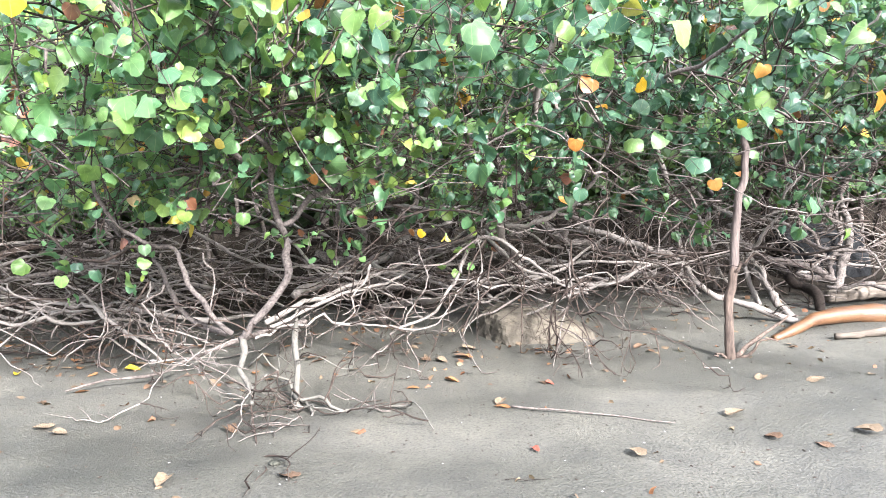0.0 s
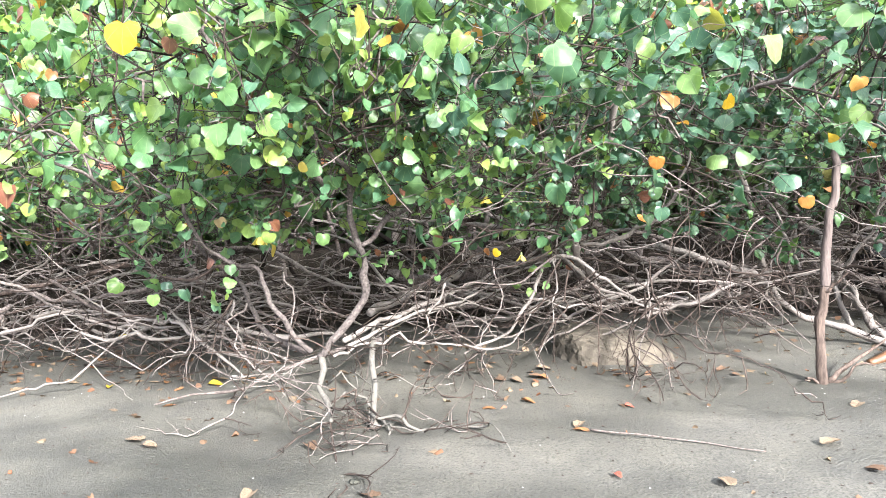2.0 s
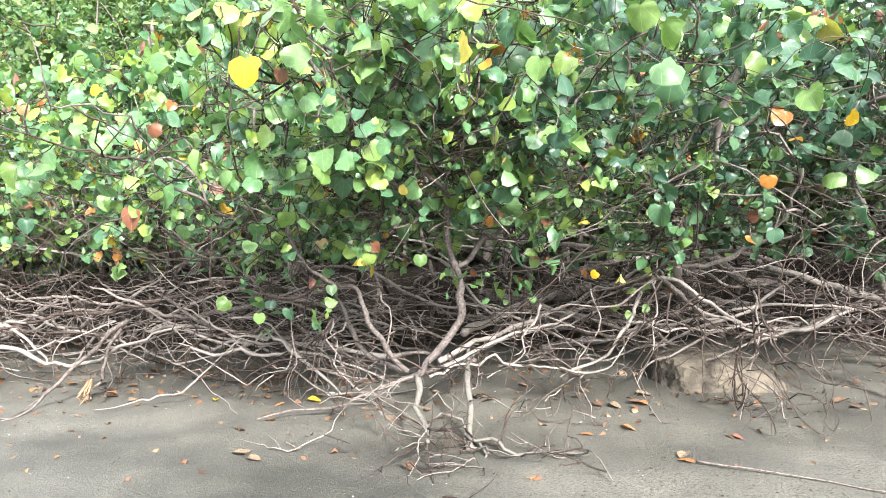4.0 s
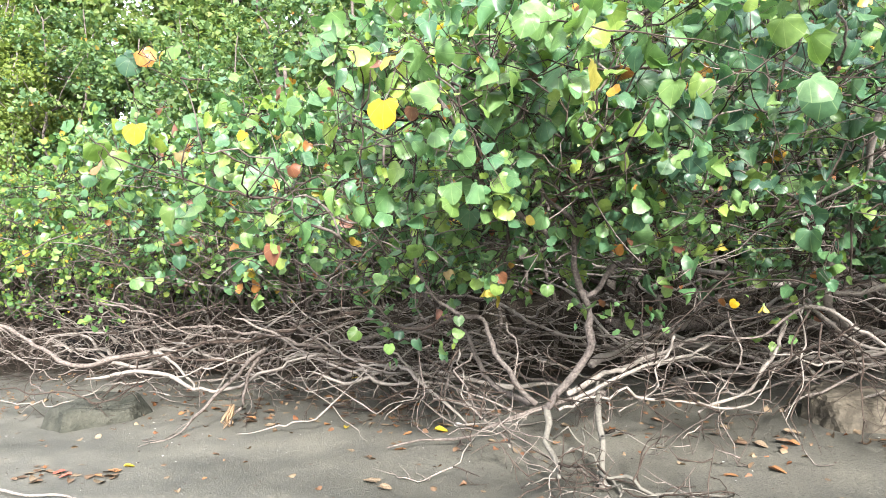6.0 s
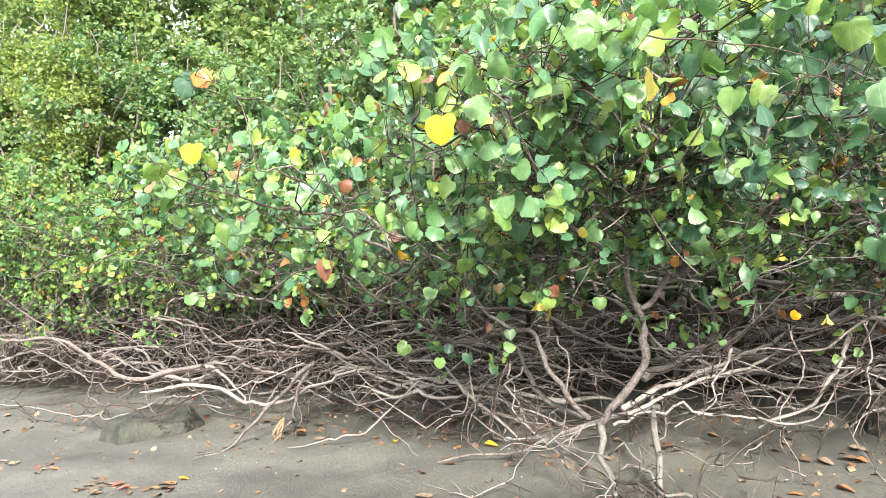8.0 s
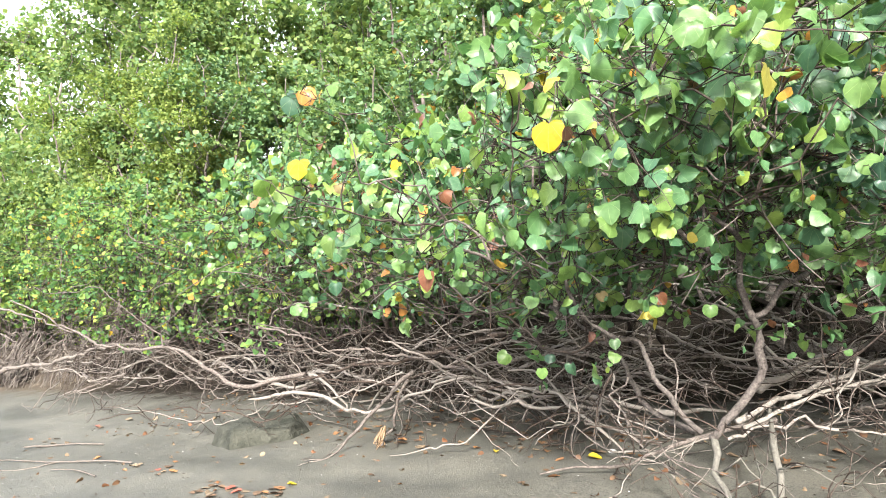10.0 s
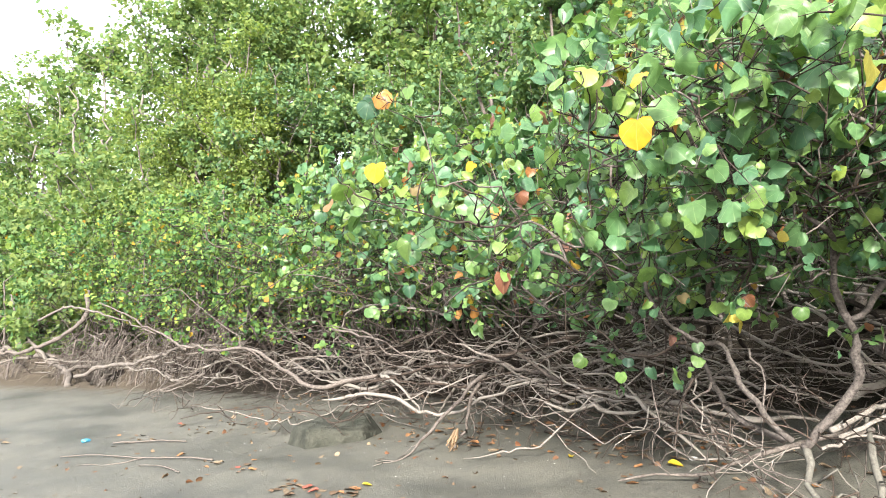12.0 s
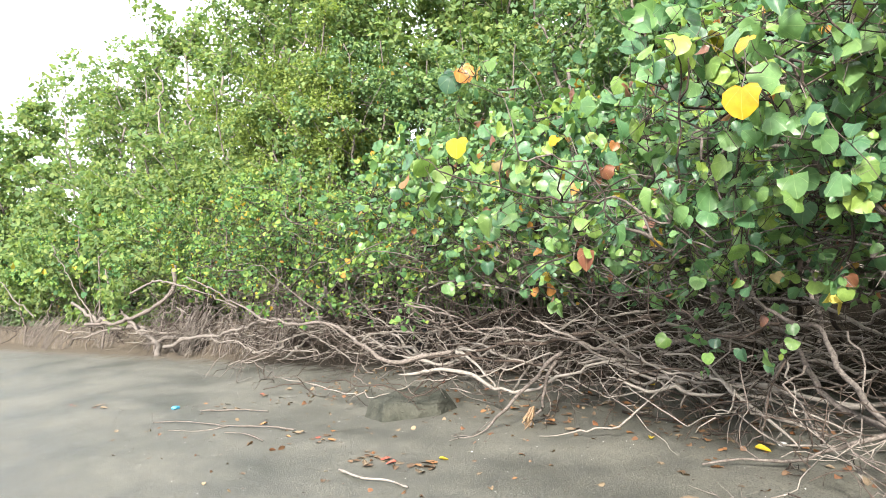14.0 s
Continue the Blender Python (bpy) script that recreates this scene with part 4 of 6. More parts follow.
limb(main_shrub, "limb", 0.011, 0.004, 1.2, (0.96, 5.30, 1.52), (0.99, 5.20, 1.27), (0.85, 5.10, 1.02), (0.79, 4.95, 0.63), material=BARK_MID, dense=0.3)
limb(right_shrub, "trunk", 0.0382, 0.0221, 0.7, (0.96, 6.59, 1.10), (0.60, 6.00, 1.47), (0.48, 5.60, 1.70), (0.52, 5.51, 1.97), (0.63, 5.31, 2.22), (0.69, 5.21, 2.40), (0.70, 5.02, 2.72), (0.79, 4.82, 3.03))
limb(right_shrub, "limb", 0.0204, 0.0085, 1.35, (0.48, 5.60, 1.70), (0.71, 5.50, 1.77), (0.96, 5.40, 1.86), (1.18, 5.21, 2.13), (1.24, 5.11, 2.37))
limb(right_shrub, "limb", 0.0255, 0.0306, 1.35, (1.27, 6.30, 1.71), (1.64, 6.10, 1.59), (1.96, 6.00, 1.45), (2.25, 6.00, 1.26), (2.54, 6.09, 1.12), (2.77, 5.99, 1.00), (3.05, 5.89, 0.89), material=BARK_PALE)
limb(right_shrub, "limb", 0.0382, 0.0298, 1.35, (3.68, 6.60, 1.26), (3.40, 6.70, 1.38), (3.11, 6.80, 1.51), (2.91, 7.00, 1.74), material=BARK)
limb(right_shrub, "trunk", 0.0382, 0.0187, 0.7, (2.63, 7.14, 1.03), (2.36, 6.90, 1.56), (2.21, 6.71, 2.12), (2.01, 6.52, 2.53), (1.76, 6.22, 2.79), (1.45, 5.82, 3.10), (1.18, 5.43, 3.21))
limb(right_shrub, "limb", 0.0187, 0.0102, 1.35, (1.85, 6.02, 2.70), (1.59, 4.92, 2.84), (1.76, 4.62, 2.85), (1.88, 4.22, 2.93), (1.92, 3.92, 2.99))
limb(right_shrub, "limb", 0.0119, 0.0068, 1.35, (1.71, 5.02, 2.81), (1.84, 4.82, 2.70), (1.99, 4.62, 2.60), (2.12, 4.41, 2.47), (2.21, 4.31, 2.34), material=TWIG)
limb(right_shrub, "limb", 0.011, 0.0068, 1.35, (2.51, 5.02, 3.00), (2.70, 4.82, 2.96), (2.82, 4.62, 2.94), (3.02, 4.52, 2.95), material=TWIG)
limb(right_shrub, "limb", 0.0153, 0.0085, 1.35, (3.04, 6.02, 2.81), (3.12, 5.72, 2.98), (3.18, 5.42, 3.09), (3.25, 5.13, 3.30))
limb(right_shrub, "limb", 0.0119, 0.0026, 1.35, (0.97, 5.20, 1.59), (0.88, 5.00, 1.41), (0.98, 4.74, 1.12), (1.19, 4.54, 1.00), (1.44, 4.39, 0.93), (1.62, 4.29, 0.86), (1.70, 4.24, 0.77), material=TWIG)
limb(right_shrub, "limb", 0.0059, 0.0026, 1.35, (1.36, 5.60, 1.80), (1.42, 5.30, 1.48), (1.54, 5.10, 1.32), (1.72, 4.89, 1.13), (1.79, 4.69, 0.96), material=TWIG)
limb(right_shrub, "limb", 0.0068, 0.0026, 1.35, (0.98, 4.74, 1.12), (0.86, 4.59, 0.97), (0.75, 4.49, 0.87), (0.71, 4.39, 0.72), material=TWIG)
limb(right_shrub, "limb", 0.0059, 0.0026, 1.35, (1.03, 4.69, 1.07), (1.02, 4.49, 0.91), (1.06, 4.34, 0.79), (1.16, 4.29, 0.76), (1.18, 4.29, 0.85), material=TWIG)
limb(right_shrub, "limb", 0.0068, 0.0034, 1.35, (1.30, 5.00, 1.57), (1.26, 4.79, 1.22), (1.20, 4.59, 0.93), (1.16, 4.44, 0.73), material=TWIG)
limb(right_shrub, "limb", 0.0051, 0.0034, 0.4, (1.07, 4.61, 2.52), (1.09, 4.61, 2.14), (1.10, 4.60, 1.76), (1.11, 4.60, 1.42), material=TWIG)
limb(right_shrub, "limb", 0.0255, 0.017, 1.35, (3.03, 6.56, 0.98), (2.91, 7.00, 1.51), (2.66, 7.10, 1.86), (2.52, 7.21, 2.33))
limb(right_shrub, "limb", 0.0187, 0.0102, 1.35, (2.82, 6.40, 1.36), (2.89, 6.20, 1.67), (2.99, 6.01, 1.97), (3.09, 5.91, 2.16))
limb(right_shrub, "limb", 0.0221, 0.017, 1.35, (2.35, 7.19, 1.03), (2.25, 7.10, 1.62), (2.34, 7.01, 2.02))
limb(right_shrub, "trunk", 0.0298, 0.0255, 1.35, (4.22, 7.46, 1.14), (4.47, 7.70, 1.57), (4.47, 7.81, 1.89), (4.72, 7.82, 2.72))
limb(right_shrub, "limb", 0.0298, 0.017, 1.35, (3.10, 6.10, 0.92), (3.08, 6.49, 1.20), (2.97, 7.00, 1.57), (2.90, 7.41, 2.05))
limb(right_shrub, "limb", 0.017, 0.0119, 1.35, (0.08, 6.00, 1.56), (0.36, 5.80, 1.66), (0.69, 5.70, 1.38), (0.98, 5.80, 1.28), (1.27, 5.99, 1.12))
limb(right_shrub, "limb", 0.0153, 0.0085, 1.35, (0.27, 5.40, 1.61), (0.51, 5.30, 1.52), (0.78, 5.40, 1.30), (1.02, 5.49, 1.21))
limb(right_shrub, "limb", 0.035, 0.03, 1.2, (2.98, 7.00, 1.33), (3.05, 6.60, 1.18), (3.07, 6.20, 0.97), (3.05, 5.90, 0.82), material=BARK_MID)
limb(right_shrub, "limb", 0.045, 0.035, 1.2, (3.00, 7.20, 1.73), (3.15, 7.00, 1.56), (3.45, 6.80, 1.31), (3.82, 6.70, 1.22), material=BARK)
limb(right_shrub, "limb", 0.04, 0.055, 1.2, (3.37, 6.70, 1.24), (3.46, 6.50, 1.12), (3.47, 6.30, 0.95), material=BARK_DARK)
limb(right_shrub, "limb", 0.045, 0.04, 1.2, (3.87, 6.80, 1.04), (4.00, 6.90, 1.33), (4.13, 7.00, 1.61), (4.18, 7.20, 1.97), material=BARK_MID)
limb(right_shrub, "limb", 0.02, 0.024, 1.2, (3.59, 6.40, 1.16), (3.82, 6.30, 1.24), (4.12, 6.20, 1.14), material=BARK_MID)
limb(right_shrub, "limb", 0.02, 0.012, 1.2, (2.39, 6.60, 2.10), (2.57, 6.70, 1.78), (2.69, 6.80, 1.45), (2.84, 6.80, 1.16), material=BARK_PALE)
limb(right_shrub, "limb", 0.018, 0.012, 1.2, (2.30, 6.90, 2.07), (2.39, 6.90, 1.73), (2.36, 6.90, 1.39), (2.45, 6.90, 1.16), material=BARK_MID)
limb(left_shrub, "limb", 0.0262, 0.0082, 1.35, (-5.76, 5.48, 1.10), (-6.06, 5.33, 1.03), (-6.36, 5.18, 0.97), (-6.86, 5.08, 1.18), (-7.48, 4.87, 1.36), (-8.47, 4.59, 1.44), (-8.97, 4.50, 1.65), (-9.75, 4.26, 1.98))
limb(left_shrub, "limb", 0.0098, 0.0049, 1.35, (-7.13, 4.95, 1.26), (-7.55, 4.79, 1.57), (-7.90, 4.69, 1.88), (-8.29, 4.57, 2.13), (-8.79, 4.35, 2.13), (-9.30, 4.13, 2.09))
limb(left_shrub, "limb", 0.0066, 0.0115, 1.35, (-7.27, 4.03, 0.68), (-6.76, 4.38, 0.72), (-6.33, 4.67, 0.70), (-5.83, 4.87, 0.78), (-5.42, 5.13, 0.90))
limb(left_shrub, "limb", 0.0115, 0.0049, 1.35, (-9.18, 4.92, 1.02), (-8.72, 4.54, 0.89), (-8.60, 4.25, 0.76), (-8.60, 3.97, 0.75))
limb(left_shrub, "limb", 0.0082, 0.0033, 1.35, (-8.72, 4.55, 0.86), (-7.46, 4.39, 0.77), (-6.85, 4.44, 0.72))
limb(left_shrub, "limb", 0.0148, 0.0066, 1.35, (-6.69, 5.64, 1.60), (-6.11, 5.65, 1.48), (-5.57, 5.64, 1.30), (-5.18, 5.75, 1.25))
limb(left_shrub, "limb", 0.0066, 0.0295, 1.35, (-6.73, 5.43, 0.89), (-6.39, 5.57, 1.00), (-5.86, 5.69, 1.09), (-5.17, 5.86, 1.22), (-4.62, 6.10, 1.31), (-4.28, 6.34, 1.41), (-3.87, 6.73, 1.53))
limb(left_shrub, "limb", 0.0066, 0.0246, 1.35, (-6.76, 5.68, 1.65), (-6.25, 5.69, 1.55), (-5.74, 5.71, 1.36), (-5.10, 5.77, 1.35), (-4.44, 5.85, 1.28), (-3.81, 5.91, 1.26), (-3.15, 5.97, 1.32), (-2.56, 6.10, 1.47))
limb(left_shrub, "limb", 0.0197, 0.0082, 1.35, (-5.88, 5.67, 1.09), (-5.40, 5.46, 0.99), (-5.14, 5.36, 0.87), (-4.99, 5.32, 0.76))
limb(left_shrub, "limb", 0.0246, 0.0066, 1.35, (-4.30, 5.48, 1.17), (-4.33, 5.27, 1.00), (-4.45, 5.06, 0.84), (-4.55, 4.92, 0.67), (-4.69, 4.77, 0.49), (-4.85, 4.62, 0.41))
limb(left_shrub, "limb", 0.018, 0.0131, 1.35, (-4.29, 5.38, 1.10), (-4.36, 5.26, 0.90), (-4.39, 5.15, 0.70), (-4.40, 5.11, 0.52))
limb(left_shrub, "limb", 0.0098, 0.0041, 1.35, (-4.19, 5.42, 1.12), (-4.21, 5.32, 0.92), (-4.19, 5.24, 0.74))
limb(left_shrub, "limb", 0.0082, 0.0115, 1.35, (-8.26, 4.89, 0.65), (-7.70, 5.03, 0.59), (-6.95, 5.14, 0.62), (-6.23, 5.23, 0.70), (-5.54, 5.30, 0.80), (-4.94, 5.44, 0.99), (-4.46, 5.52, 1.16))
limb(left_shrub, "limb", 0.0098, 0.0049, 1.35, (-7.49, 5.53, 0.96), (-7.25, 5.32, 0.84), (-6.87, 5.17, 0.66), (-6.50, 5.12, 0.64))
limb(left_shrub, "limb", 0.0082, 0.0148, 1.35, (-6.07, 5.19, 0.65), (-5.82, 5.28, 0.91), (-5.45, 5.43, 1.02), (-4.92, 5.66, 1.08), (-4.23, 5.95, 1.17))
limb(left_shrub, "limb", 0.0164, 0.0115, 1.35, (-4.16, 5.55, 1.07), (-3.71, 5.75, 1.12), (-3.26, 5.84, 1.03), (-2.83, 5.92, 1.00), (-2.41, 5.98, 1.15))
limb(left_shrub, "limb", 0.0115, 0.0041, 1.35, (-3.12, 5.78, 1.14), (-3.17, 5.66, 0.94), (-3.20, 5.67, 0.77))
limb(left_shrub, "limb", 0.0082, 0.0033, 1.35, (-2.70, 5.75, 1.00), (-2.85, 5.59, 0.91), (-2.90, 5.47, 0.78), (-2.88, 5.33, 0.58))
limb(left_shrub, "limb", 0.0098, 0.0164, 1.35, (-6.90, 6.11, 1.11), (-7.04, 6.02, 1.38), (-6.91, 6.04, 1.78), (-6.32, 6.29, 1.88), (-5.45, 6.47, 1.72))
limb(left_shrub, "limb", 0.0115, 0.0049, 1.35, (-4.01, 6.01, 1.66), (-4.21, 5.89, 1.94), (-4.40, 5.58, 2.10), (-4.77, 5.20, 2.03))
limb(inner_shrub, "limb", 0.075, 0.05, 1.35, (-1.40, 7.60, 1.39), (-0.64, 7.50, 1.30), (-0.15, 7.50, 1.49), (0.42, 7.70, 1.58), (1.14, 7.90, 1.72), material=BARK)
limb(inner_shrub, "limb", 0.06, 0.05, 1.35, (-0.97, 7.19, 1.02), (-0.50, 7.29, 1.19), (0.10, 7.40, 1.28), (0.72, 7.50, 1.43), material=BARK_MID)
limb(inner_shrub, "limb", 0.05, 0.035, 1.35, (2.48, 7.60, 1.25), (1.85, 7.60, 1.50), (1.22, 7.60, 1.74), (0.72, 7.61, 2.18), (0.46, 7.42, 2.65), material=BARK)
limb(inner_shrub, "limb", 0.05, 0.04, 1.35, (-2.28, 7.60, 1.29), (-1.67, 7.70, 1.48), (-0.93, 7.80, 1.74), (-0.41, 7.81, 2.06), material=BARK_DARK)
limb(inner_shrub, "limb", 0.035, 0.02, 1.35, (-0.48, 7.00, 1.73), (-0.02, 6.90, 1.61), (0.42, 6.80, 1.70), (0.85, 6.60, 1.78), (1.38, 6.30, 1.72), material=BARK)
limb(inner_shrub, "limb", 0.045, 0.03, 1.35, (-0.65, 6.66, 0.90), (-0.32, 7.02, 0.93), (0.08, 7.52, 1.01), (0.65, 8.30, 1.19), (1.21, 8.97, 1.29), material=BARK_PALE)
limb(inner_shrub, "limb", 0.04, 0.03, 1.35, (-1.24, 5.73, 1.12), (-1.01, 6.47, 1.31), (-0.67, 7.15, 1.45), (-0.15, 7.90, 1.72), (0.55, 8.63, 1.85), material=BARK_PALE)
limb(end_shrub, "limb", 0.055, 0.04, 1.35, (-16.62, 7.15, 2.45), (-16.55, 7.00, 1.77), (-16.80, 6.65, 1.38), (-17.49, 6.27, 1.13), (-18.77, 5.87, 1.01), material=BARK)
limb(end_shrub, "limb", 0.02, 0.045, 1.35, (-10.84, 7.34, 1.33), (-11.97, 7.22, 1.24), (-13.33, 7.02, 1.05), (-15.44, 7.07, 0.75), (-16.90, 7.06, 0.49), material=BARK_MID)
limb(end_shrub, "limb", 0.02, 0.01, 1.35, (-18.94, 6.13, 0.93), (-19.49, 5.95, 1.49), (-20.20, 5.73, 2.37), (-20.71, 5.58, 3.13), material=BARK_MID)
limb(end_shrub, "limb", 0.02, 0.01, 1.35, (-20.78, 5.27, 1.16), (-21.52, 4.91, 1.71), (-22.07, 4.75, 2.09), (-23.19, 4.18, 2.41), material=BARK_MID)
limb(end_shrub, "limb", 0.025, 0.012, 1.35, (-16.39, 6.03, 1.77), (-15.63, 6.34, 2.02), (-14.44, 6.69, 1.83), (-13.31, 7.00, 1.48), material=BARK_MID)


def front(x, z):
    """How near to the water the leaves reach at a height."""
    k = min(max((z - 1.55) / 1.1, 0.0), 1.0)
    near = 4.3 - 1.7 * k
    left = 5.0 - 0.10 * (x + 3.0) - 0.5 * k
    w = min(max((x + 3.35) / 0.5, 0.0), 1.0)
    near += 0.55 * min(max((x + 1.3) / 0.6, 0.0), 1.0) + 0.75 * min(max((x - 0.3) / 0.8, 0.0), 1.0)
    return left + (near - left) * w + max(0.0, z - 3.0) * 1.4


def arch(a, b, rise, rng):
    a, b = np.array(a, float), np.array(b, float)
    m1, m2 = a + (b - a) * 0.33, a + (b - a) * 0.68
    m1[2] += rise
    m2[2] += rise * 0.8
    sway = rng.normal(0, 0.10, 3)
    return [a, m1 + sway, m2 + rng.normal(0, 0.08, 3), b]


def foliage(owner, xr, yr, zr, limbs, per_limb, size, leaves=7, keep=None, twig=(0.25, 0.5), twigs=3, step=0.24):
    """New limbs grow from the nearest older limb to places in a block of air, each with boughs and leafy twigs."""
    done = 0
    for _ in range(limbs):
        for _try in range(40):
            c = np.array((RNG.uniform(*xr), RNG.uniform(*yr), RNG.uniform(*zr)))
            if c[1] > front(c[0], c[2]) and (keep is None or keep(*c)):
                break
        else:
            continue
        held = np.array(HOLDS[owner.name])
        gap = np.linalg.norm(held - c, axis=1) + np.maximum(0, held[:, 2] - c[2] + 0.1) * 1.5
        start = held[int(np.argmin(gap + RNG.uniform(0, 0.25, len(gap))))]
        length = np.linalg.norm(c - start)
        if length < 0.1:
            continue
        bits = arch(start, c, RNG.uniform(-0.05, 0.12) * length, RNG)
        r = min(0.007 + 0.008 * length, 0.03)
        limb(owner, "limb", r, r * 0.2, 1.2, *bits, material=BARK, spurs=False, step=0.08)
        path = smooth_path(bits, 0.12)
        for _b in range(per_limb):
            p = path[int(len(path) * RNG.uniform(0.5, 0.98))]
            q = c + RNG.normal(0, 1, 3) * (0.36, 0.30, 0.27)
            if q[1] < front(q[0], q[2]) or (keep and not keep(*q)):
                q = c + (q - c) * 0.4
            bough = wander(smooth_path([p, p + (q - p) * 0.5 + RNG.normal(0, 0.05, 3), q], 0.2), 1.0, RNG)
            twig_acc(owner)[2].add(*tube(bough, 0.007, 0.004, 4))
            for _t in range(twigs):
                d = (q - p) / (np.linalg.norm(q - p) + 1e-6) + RNG.normal(0, 0.7, 3) + np.array((0, -0.25, 0.3))
                leafy_twig(owner, bough[RNG.integers(len(bough) // 2, len(bough))], d, RNG.uniform(*twig), leaves, size, r=0.0036, step=step)


# roots and stems standing up out of the bank
def uprights(owner, x0, x1, count, r):
    for _ in range(count):
        x = RNG.uniform(x0, x1)
        y = edge(x) + RNG.uniform(-0.7, 0.6)
        lean = RNG.normal(0, 0.35, 2)
        z = ground_z(x, y)
        pts = [(x, y, z - 0.05), (x + lean[0] * 0.2, y + lean[1] * 0.2, z + 0.45), (x + lean[0] * 0.6, y - 0.1 + lean[1] * 0.5, z + 0.95), (x + lean[0], y - 0.2 + lean[1], z + RNG.uniform(1.4, 3.6))]
        k = r * RNG.uniform(0.4, 1.1)
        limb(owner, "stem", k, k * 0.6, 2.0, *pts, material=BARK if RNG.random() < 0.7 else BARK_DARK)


uprights(inner_shrub, -3.5, 1.0, 22, 0.032)
uprights(right_shrub, 0.8, 5.5, 16, 0.035)
uprights(left_shrub, -7.5, -3.0, 16, 0.03)
uprights(far_shrub, -12.5, -7.2, 22, 0.035)
uprights(end_shrub, -19.0, -12.0, 12, 0.035)
uprights(last_shrub, -34.0, -19.0, 7, 0.04)

def crown_top(x):
    """The leaning shrub is low where it reaches along the beach and rises towards its trunk."""
    return 2.50 + 0.75 * min(max((x + 2.5) / 1.2, 0.0), 1.0)


# near: leaves that hang out over the sand
foliage(main_shrub, (-3.2, -0.5), (2.9, 5.2), (2.08, 3.15), 44, 4, 0.070, 5, lambda x, y, z: z < crown_top(x), step=0.1)
foliage(main_shrub, (-3.6, 0.5), (3.6, 5.6), (1.82, 2.30), 26, 3, 0.056, 4, twig=(0.15, 0.35), step=0.1)
foliage(right_shrub, (-0.9, 4.6), (2.8, 6.4), (2.40, 3.5), 50, 4, 0.073, 5, step=0.1)
foliage(right_shrub, (0.3, 4.4), (4.6, 6.6), (1.85, 2.5), 30, 3, 0.062, 4, twig=(0.15, 0.35), step=0.1)
hung_leaf(main_shrub, (-1.16, 1.85, 2.28), 0.091, "yellow")
hung_leaf(main_shrub, (-1.14, 1.86, 2.42), 0.070, "yellow")
hung_leaf(main_shrub, (-2.67, 2.33, 2.81), 0.100, "orange")
hung_leaf(main_shrub, (-2.59, 2.37, 2.80), 0.080, "yellow")
hung_leaf(main_shrub, (-2.78, 2.34, 2.82), 0.110, "green")
hung_leaf(main_shrub, (-2.57, 2.43, 2.85), 0.090, "lime")
hung_leaf(main_shrub, (-2.69, 2.34, 2.64), 0.160, "lime")
hung_leaf(main_shrub, (-2.71, 2.35, 2.47), 0.100, "yellow")
hung_leaf(main_shrub, (-2.88, 2.28, 2.38), 0.140, "lime")
hung_leaf(main_shrub, (-2.83, 2.31, 2.25), 0.110, "lime")
hung_leaf(main_shrub, (-2.83, 2.36, 2.34), 0.100, "green")
hung_leaf(main_shrub, (-2.74, 2.33, 2.78), 0.110, "green")
hung_leaf(main_shrub, (-2.76, 2.30, 2.22), 0.130, "green")
hung_leaf(main_shrub, (-2.66, 2.36, 2.58), 0.130, "lime")
hung_leaf(main_shrub, (-2.62, 2.42, 2.56), 0.070, "brown")
hung_leaf(main_shrub, (-2.57, 2.44, 2.48), 0.070, "brown")
hung_leaf(main_shrub, (-2.60, 2.50, 2.36), 0.060, "tan")
hung_leaf(main_shrub, (-2.78, 2.67, 2.11), 0.120, "green")
hung_leaf(main_shrub, (-2.69, 2.71, 2.13), 0.120, "green")
hung_leaf(right_shrub, (0.14, 3.02, 2.72), 0.170, "lime")
hung_leaf(right_shrub, (-0.28, 2.86, 2.47), 0.130, "green")
hung_leaf(right_shrub, (0.18, 3.06, 2.50), 0.150, "green")
hung_leaf(main_shrub, (-0.92, 2.66, 2.83), 0.130, "lime")
hung_leaf(main_shrub, (-0.74, 2.73, 2.84), 0.140, "lime")
hung_leaf(right_shrub, (0.04, 2.97, 2.78), 0.150, "green")
hung_flower(main_shrub, (-1.49, 3.81, 1.74), 0.075)
hung_flower(main_shrub, (-0.22, 4.67, 2.03), 0.070)
hung_flower(main_shrub, (0.02, 4.81, 1.63), 0.060)
hung_leaf(main_shrub, (-2.21, 3.97, 1.37), 0.085, "lime")
hung_leaf(main_shrub, (-2.04, 4.04, 1.40), 0.090, "green")
hung_leaf(main_shrub, (-1.76, 4.05, 1.47), 0.080, "lime")
hung_leaf(main_shrub, (-1.76, 4.04, 1.55), 0.080, "green")
hung_leaf(left_shrub, (-3.56, 3.55, 1.94), 0.110, "green")
hung_leaf(left_shrub, (-3.22, 3.95, 1.64), 0.110, "green")
hung_leaf(left_shrub, (-4.15, 3.74, 1.80), 0.110, "lime")
hung_leaf(left_shrub, (-4.58, 3.78, 1.77), 0.090, "lime")
hung_leaf(right_shrub, (0.20, 3.87, 2.01), 0.150, "green")
hung_leaf(main_shrub, (-0.78, 4.10, 1.98), 0.080, "orange")
hung_leaf(main_shrub, (-0.72, 4.13, 2.02), 0.060, "brown")
hung_leaf(main_shrub, (-1.85, 3.53, 1.97), 0.080, "lime")
hung_leaf(main_shrub, (-1.41, 3.04, 2.22), 0.130, "lime")
hung_leaf(main_shrub, (-1.40, 3.05, 2.14), 0.120, "lime")
hung_leaf(main_shrub, (-2.44, 2.81, 2.28), 0.120, "lime")
hung_leaf(main_shrub, (-2.44, 2.79, 2.51), 0.070, "yellow")
hung_leaf(main_shrub, (-2.23, 2.89, 2.34), 0.080, "brown")
hung_leaf(main_shrub, (-1.49, 2.76, 2.53), 0.080, "brown")
